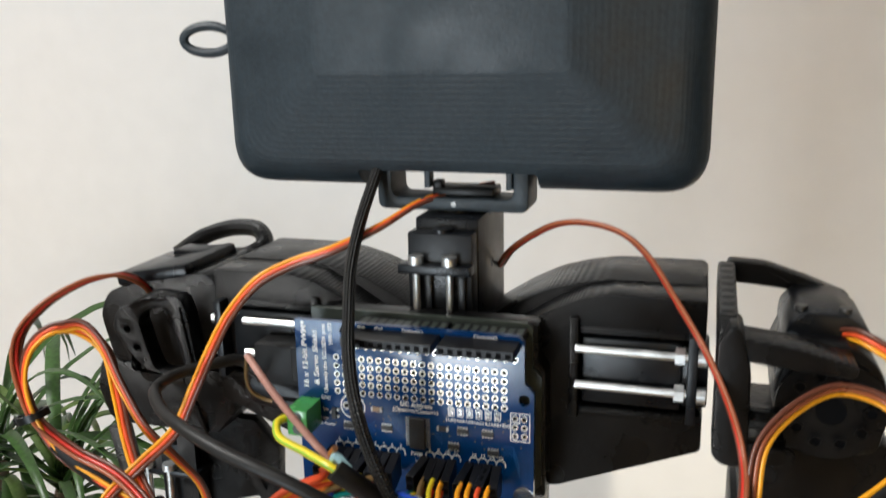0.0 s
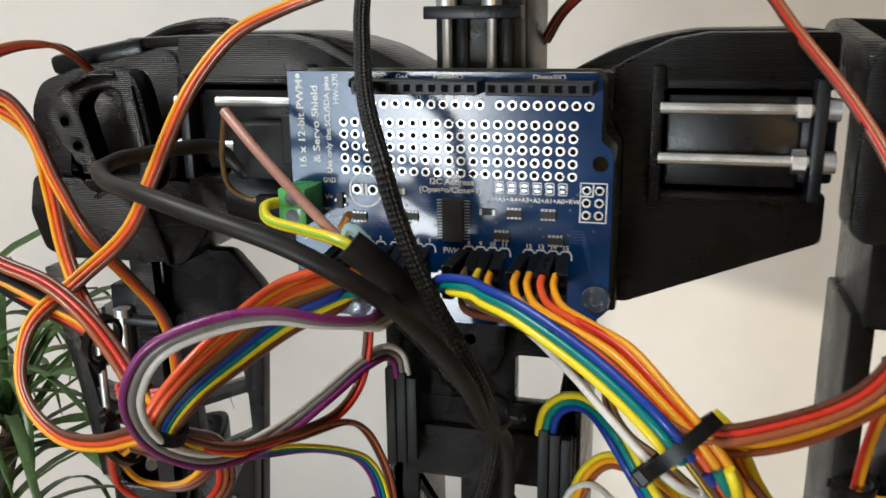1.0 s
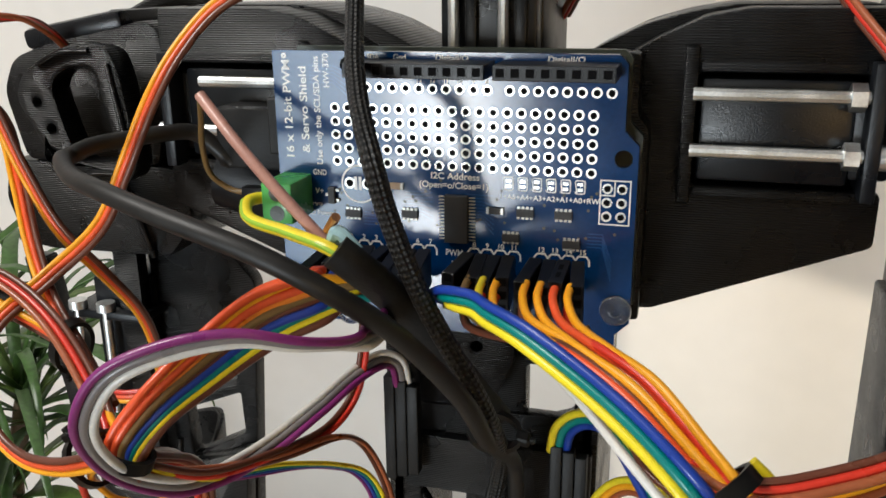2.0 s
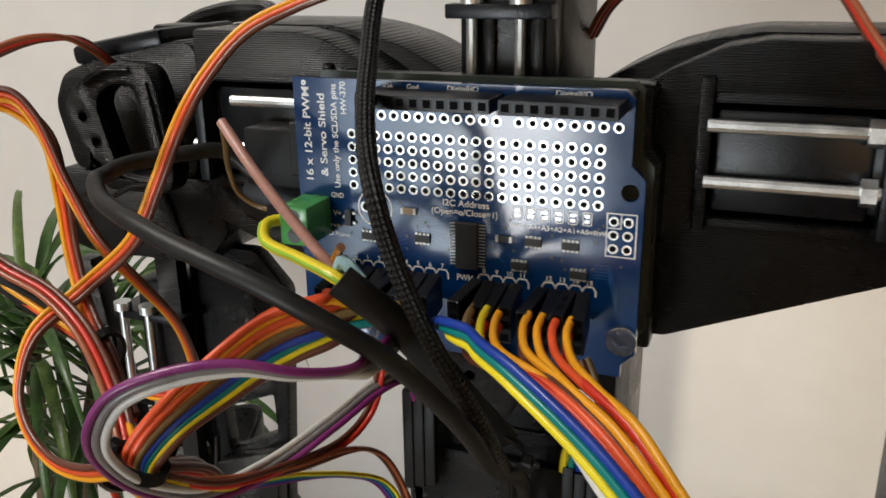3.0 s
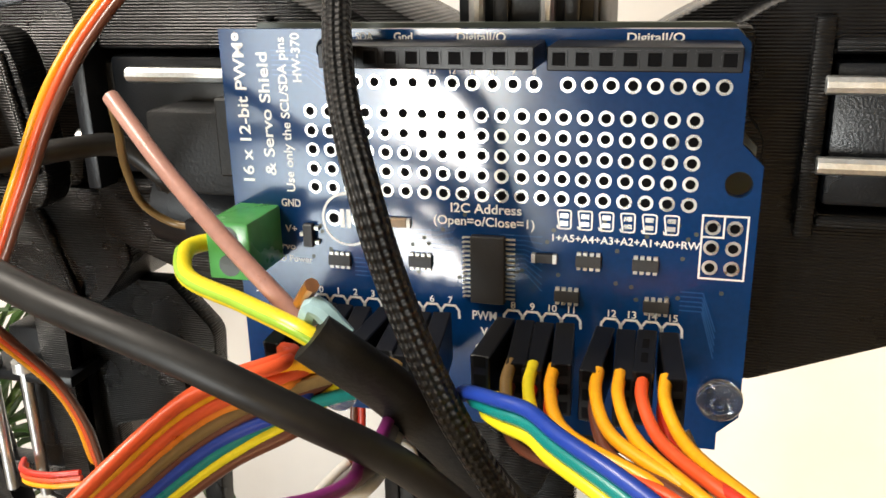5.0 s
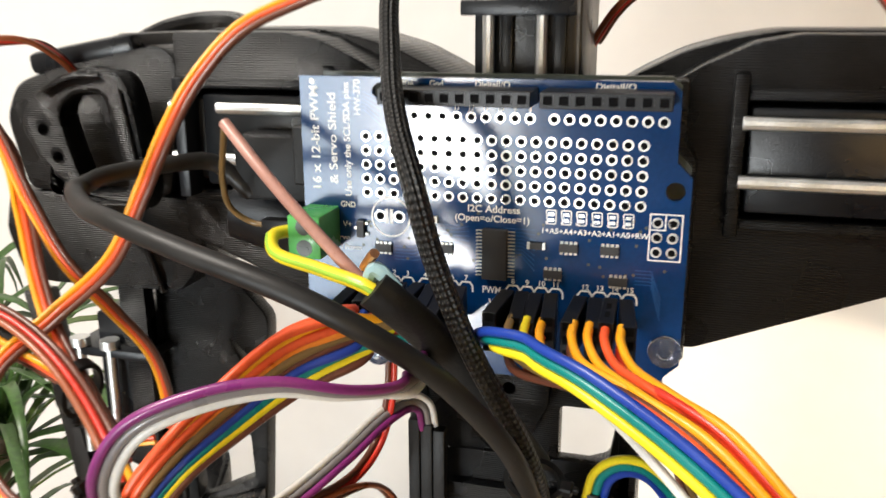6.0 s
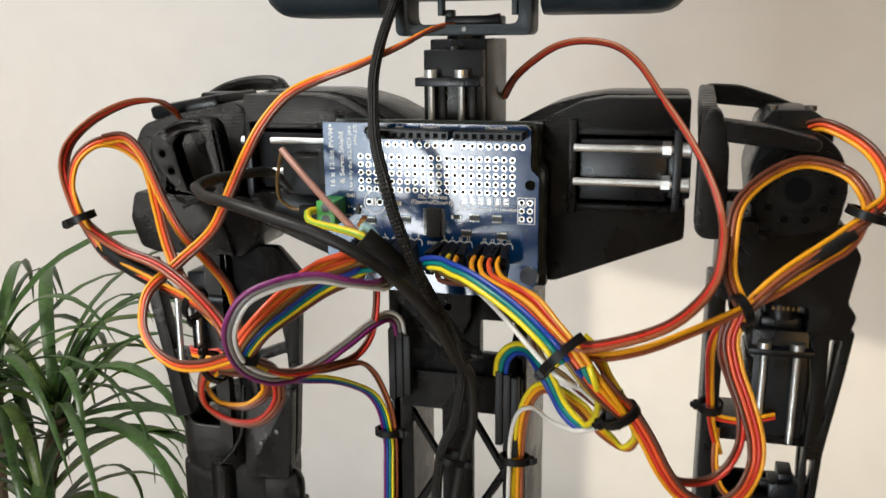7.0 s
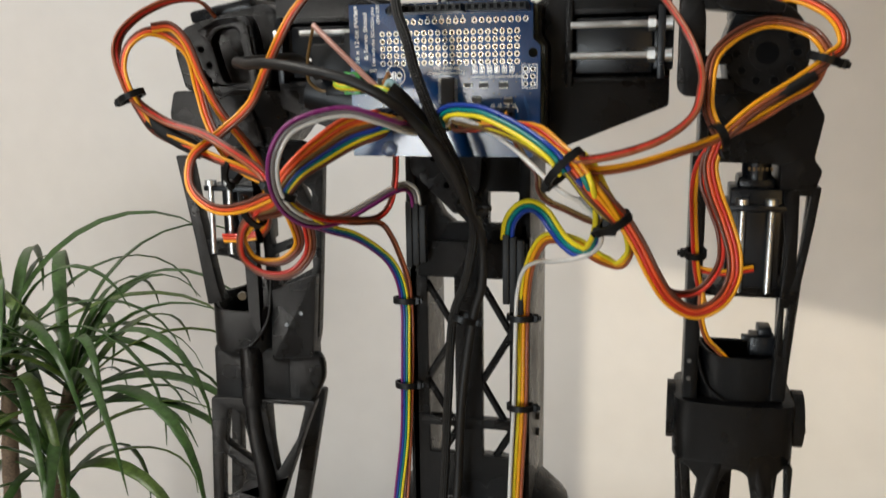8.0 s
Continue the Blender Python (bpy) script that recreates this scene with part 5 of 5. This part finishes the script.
ribbon(down_r, [(91, -23, 431), (87, -16, 423), (86, -8, 415), (86.5, 0, 405), (87.5, 8, 394), (88.5, 14, 384), (90, 20, 376), (92.5, 25, 366)], ("amber", "red"), 1.35)
tie(down_r, (88, 11, 389), (0, 0.3, -1), 3.0, 3.0)

stub_r = cable("servo_cable", (100, 22, 372), "short orange and red ribbon wire beside the arm servo", "servo cables")
ribbon(stub_r, [(89, 20, 381.5), (93, 21, 380.5), (98, 22, 379.8), (104, 24, 380.3), (109, 26, 381)], ("amber", "red"), 1.3)
cup_r = cable("servo_cable", (101, 30, 345), "brown and orange wire running into the elbow cup", "servo cables")
ribbon(cup_r, [(91, 23, 376), (91.5, 22, 362), (94, 24, 354), (98, 27, 349), (104, 32, 342)], ("amber", "rust"), 1.2)

# ---- plant ----
pot = thing("plant_pot", (-480, 350, -750), "white ceramic plant pot on the floor", "plant pot")
bm = bm_new()
rings = [[bm.verts.new(v(-480 + r * math.cos(2 * math.pi * k / 32), 350 + r * math.sin(2 * math.pi * k / 32), z)) for k in range(32)]
         for z, r in ((-750, 95), (-745, 100), (-520, 135), (-515, 138), (-510, 136), (-514, 126), (-545, 122))]
for a, b in zip(rings, rings[1:]):
    for k in range(32):
        bm.faces.new((a[k], a[(k + 1) % 32], b[(k + 1) % 32], b[k]))
bm.faces.new(rings[0][::-1])
part("pot_body", bm, POT, pot)
bm = bm_new()
rod(bm, (-480, 350, -560), (-480, 350, -535), 123, 32)
part("soil", bm, SOIL, pot)
plant = thing("dragon_tree", (-480, 350, -540), "green potted plant with thin trunks and long arching leaves", "plant")


def strap_leaf(bm, base, yaw, lift, length, width, droop, rng, mat):
    """One long arching leaf with a folded midrib."""
    steps = 11
    d = Vector((math.cos(yaw), math.sin(yaw), 0))
    side = Vector((-d.y, d.x, 0))
    side = (side + Vector((0, 0, rng.uniform(-0.5, 0.5)))).normalized()
    p, ang = Vector(base), lift
    rows = []
    curl = rng.uniform(-0.25, 0.25)
    for i in range(steps + 1):
        t = i / steps
        w = width * (0.55 + 1.6 * t) * (1 - t ** 2.2) + 0.25 if t < 0.35 else width * (1.0 - ((t - 0.35) / 0.65) ** 1.7) + 0.25
        way = d * math.cos(ang) + Vector((0, 0, math.sin(ang))) + side * curl * t
        up = side.cross(way).normalized()
        rows.append([bm.verts.new((p + side * w / 2 - up * w * 0.10) * MM), bm.verts.new((p + up * w * 0.06) * MM), bm.verts.new((p - side * w / 2 - up * w * 0.10) * MM)])
        p = p + way.normalized() * (length / steps)
        ang -= droop * (0.5 + 1.1 * t) / steps
    for a, b in zip(rows, rows[1:]):
        for k in range(2):
            f = bm.faces.new((a[k], a[k + 1], b[k + 1], b[k]))
            f.material_index = mat


def crown(top, count, seed, reach):
    rng = random.Random(seed)
    for i in range(count):
        bm = bm_new()
        yaw = 2.399963 * i + rng.uniform(-0.3, 0.3)
        age = i / count
        strap_leaf(bm, (top[0] + rng.uniform(-5, 5), top[1] + rng.uniform(-5, 5), top[2] - 38 * age + rng.uniform(-4, 4)), yaw, 1.2 - 0.95 * age + rng.uniform(-0.15, 0.15),
                   reach * rng.uniform(0.75, 1.1), rng.uniform(7, 13), 2.0 + 0.7 * rng.random(), rng, 0)
        ob = part("leaf", bm, LEAF if rng.random() < 0.75 else LEAF_B, plant, "", 60)
        sol = ob.modifiers.new("thickness", "SOLIDIFY")
        sol.thickness = 0.0006


def trunk(points, r0, r1, seed):
    line = frames_along(spline(points, 10), (1, 0, 0))
    bm = bm_new()
    n = 12
    rings = []
    for i, (p, tan, side, out) in enumerate(line):
        r = (r0 + (r1 - r0) * i / (len(line) - 1)) * (1.05 if i % 2 else 0.97)
        rings.append([bm.verts.new((p + side * r * math.cos(2 * math.pi * k / n) + out * r * math.sin(2 * math.pi * k / n)) * MM) for k in range(n)])
    for a, b in zip(rings, rings[1:]):
        for k in range(n):
            bm.faces.new((a[k], a[(k + 1) % n], b[(k + 1) % n], b[k]))
    bm.faces.new(rings[0][::-1]), bm.faces.new(rings[-1])
    part("trunk", bm, BARK, plant, "ringed brown trunk")


trunk([(-500, 350, -545), (-498, 352, -250), (-484, 350, 64), (-455, 350, 170)], 10, 7, 1)
trunk([(-470, 340, -545), (-480, 335, -200), (-478, 335, 60), (-470, 335, 92)], 9, 7, 2)
trunk([(-520, 360, -545), (-545, 352, -200), (-536, 350, 60), (-522, 350, 185)], 10, 7, 3)
crown((-455, 350, 185), 32, 11, 250)
crown((-468, 335, 110), 20, 12, 220)
crown((-522, 350, 205), 32, 13, 260)
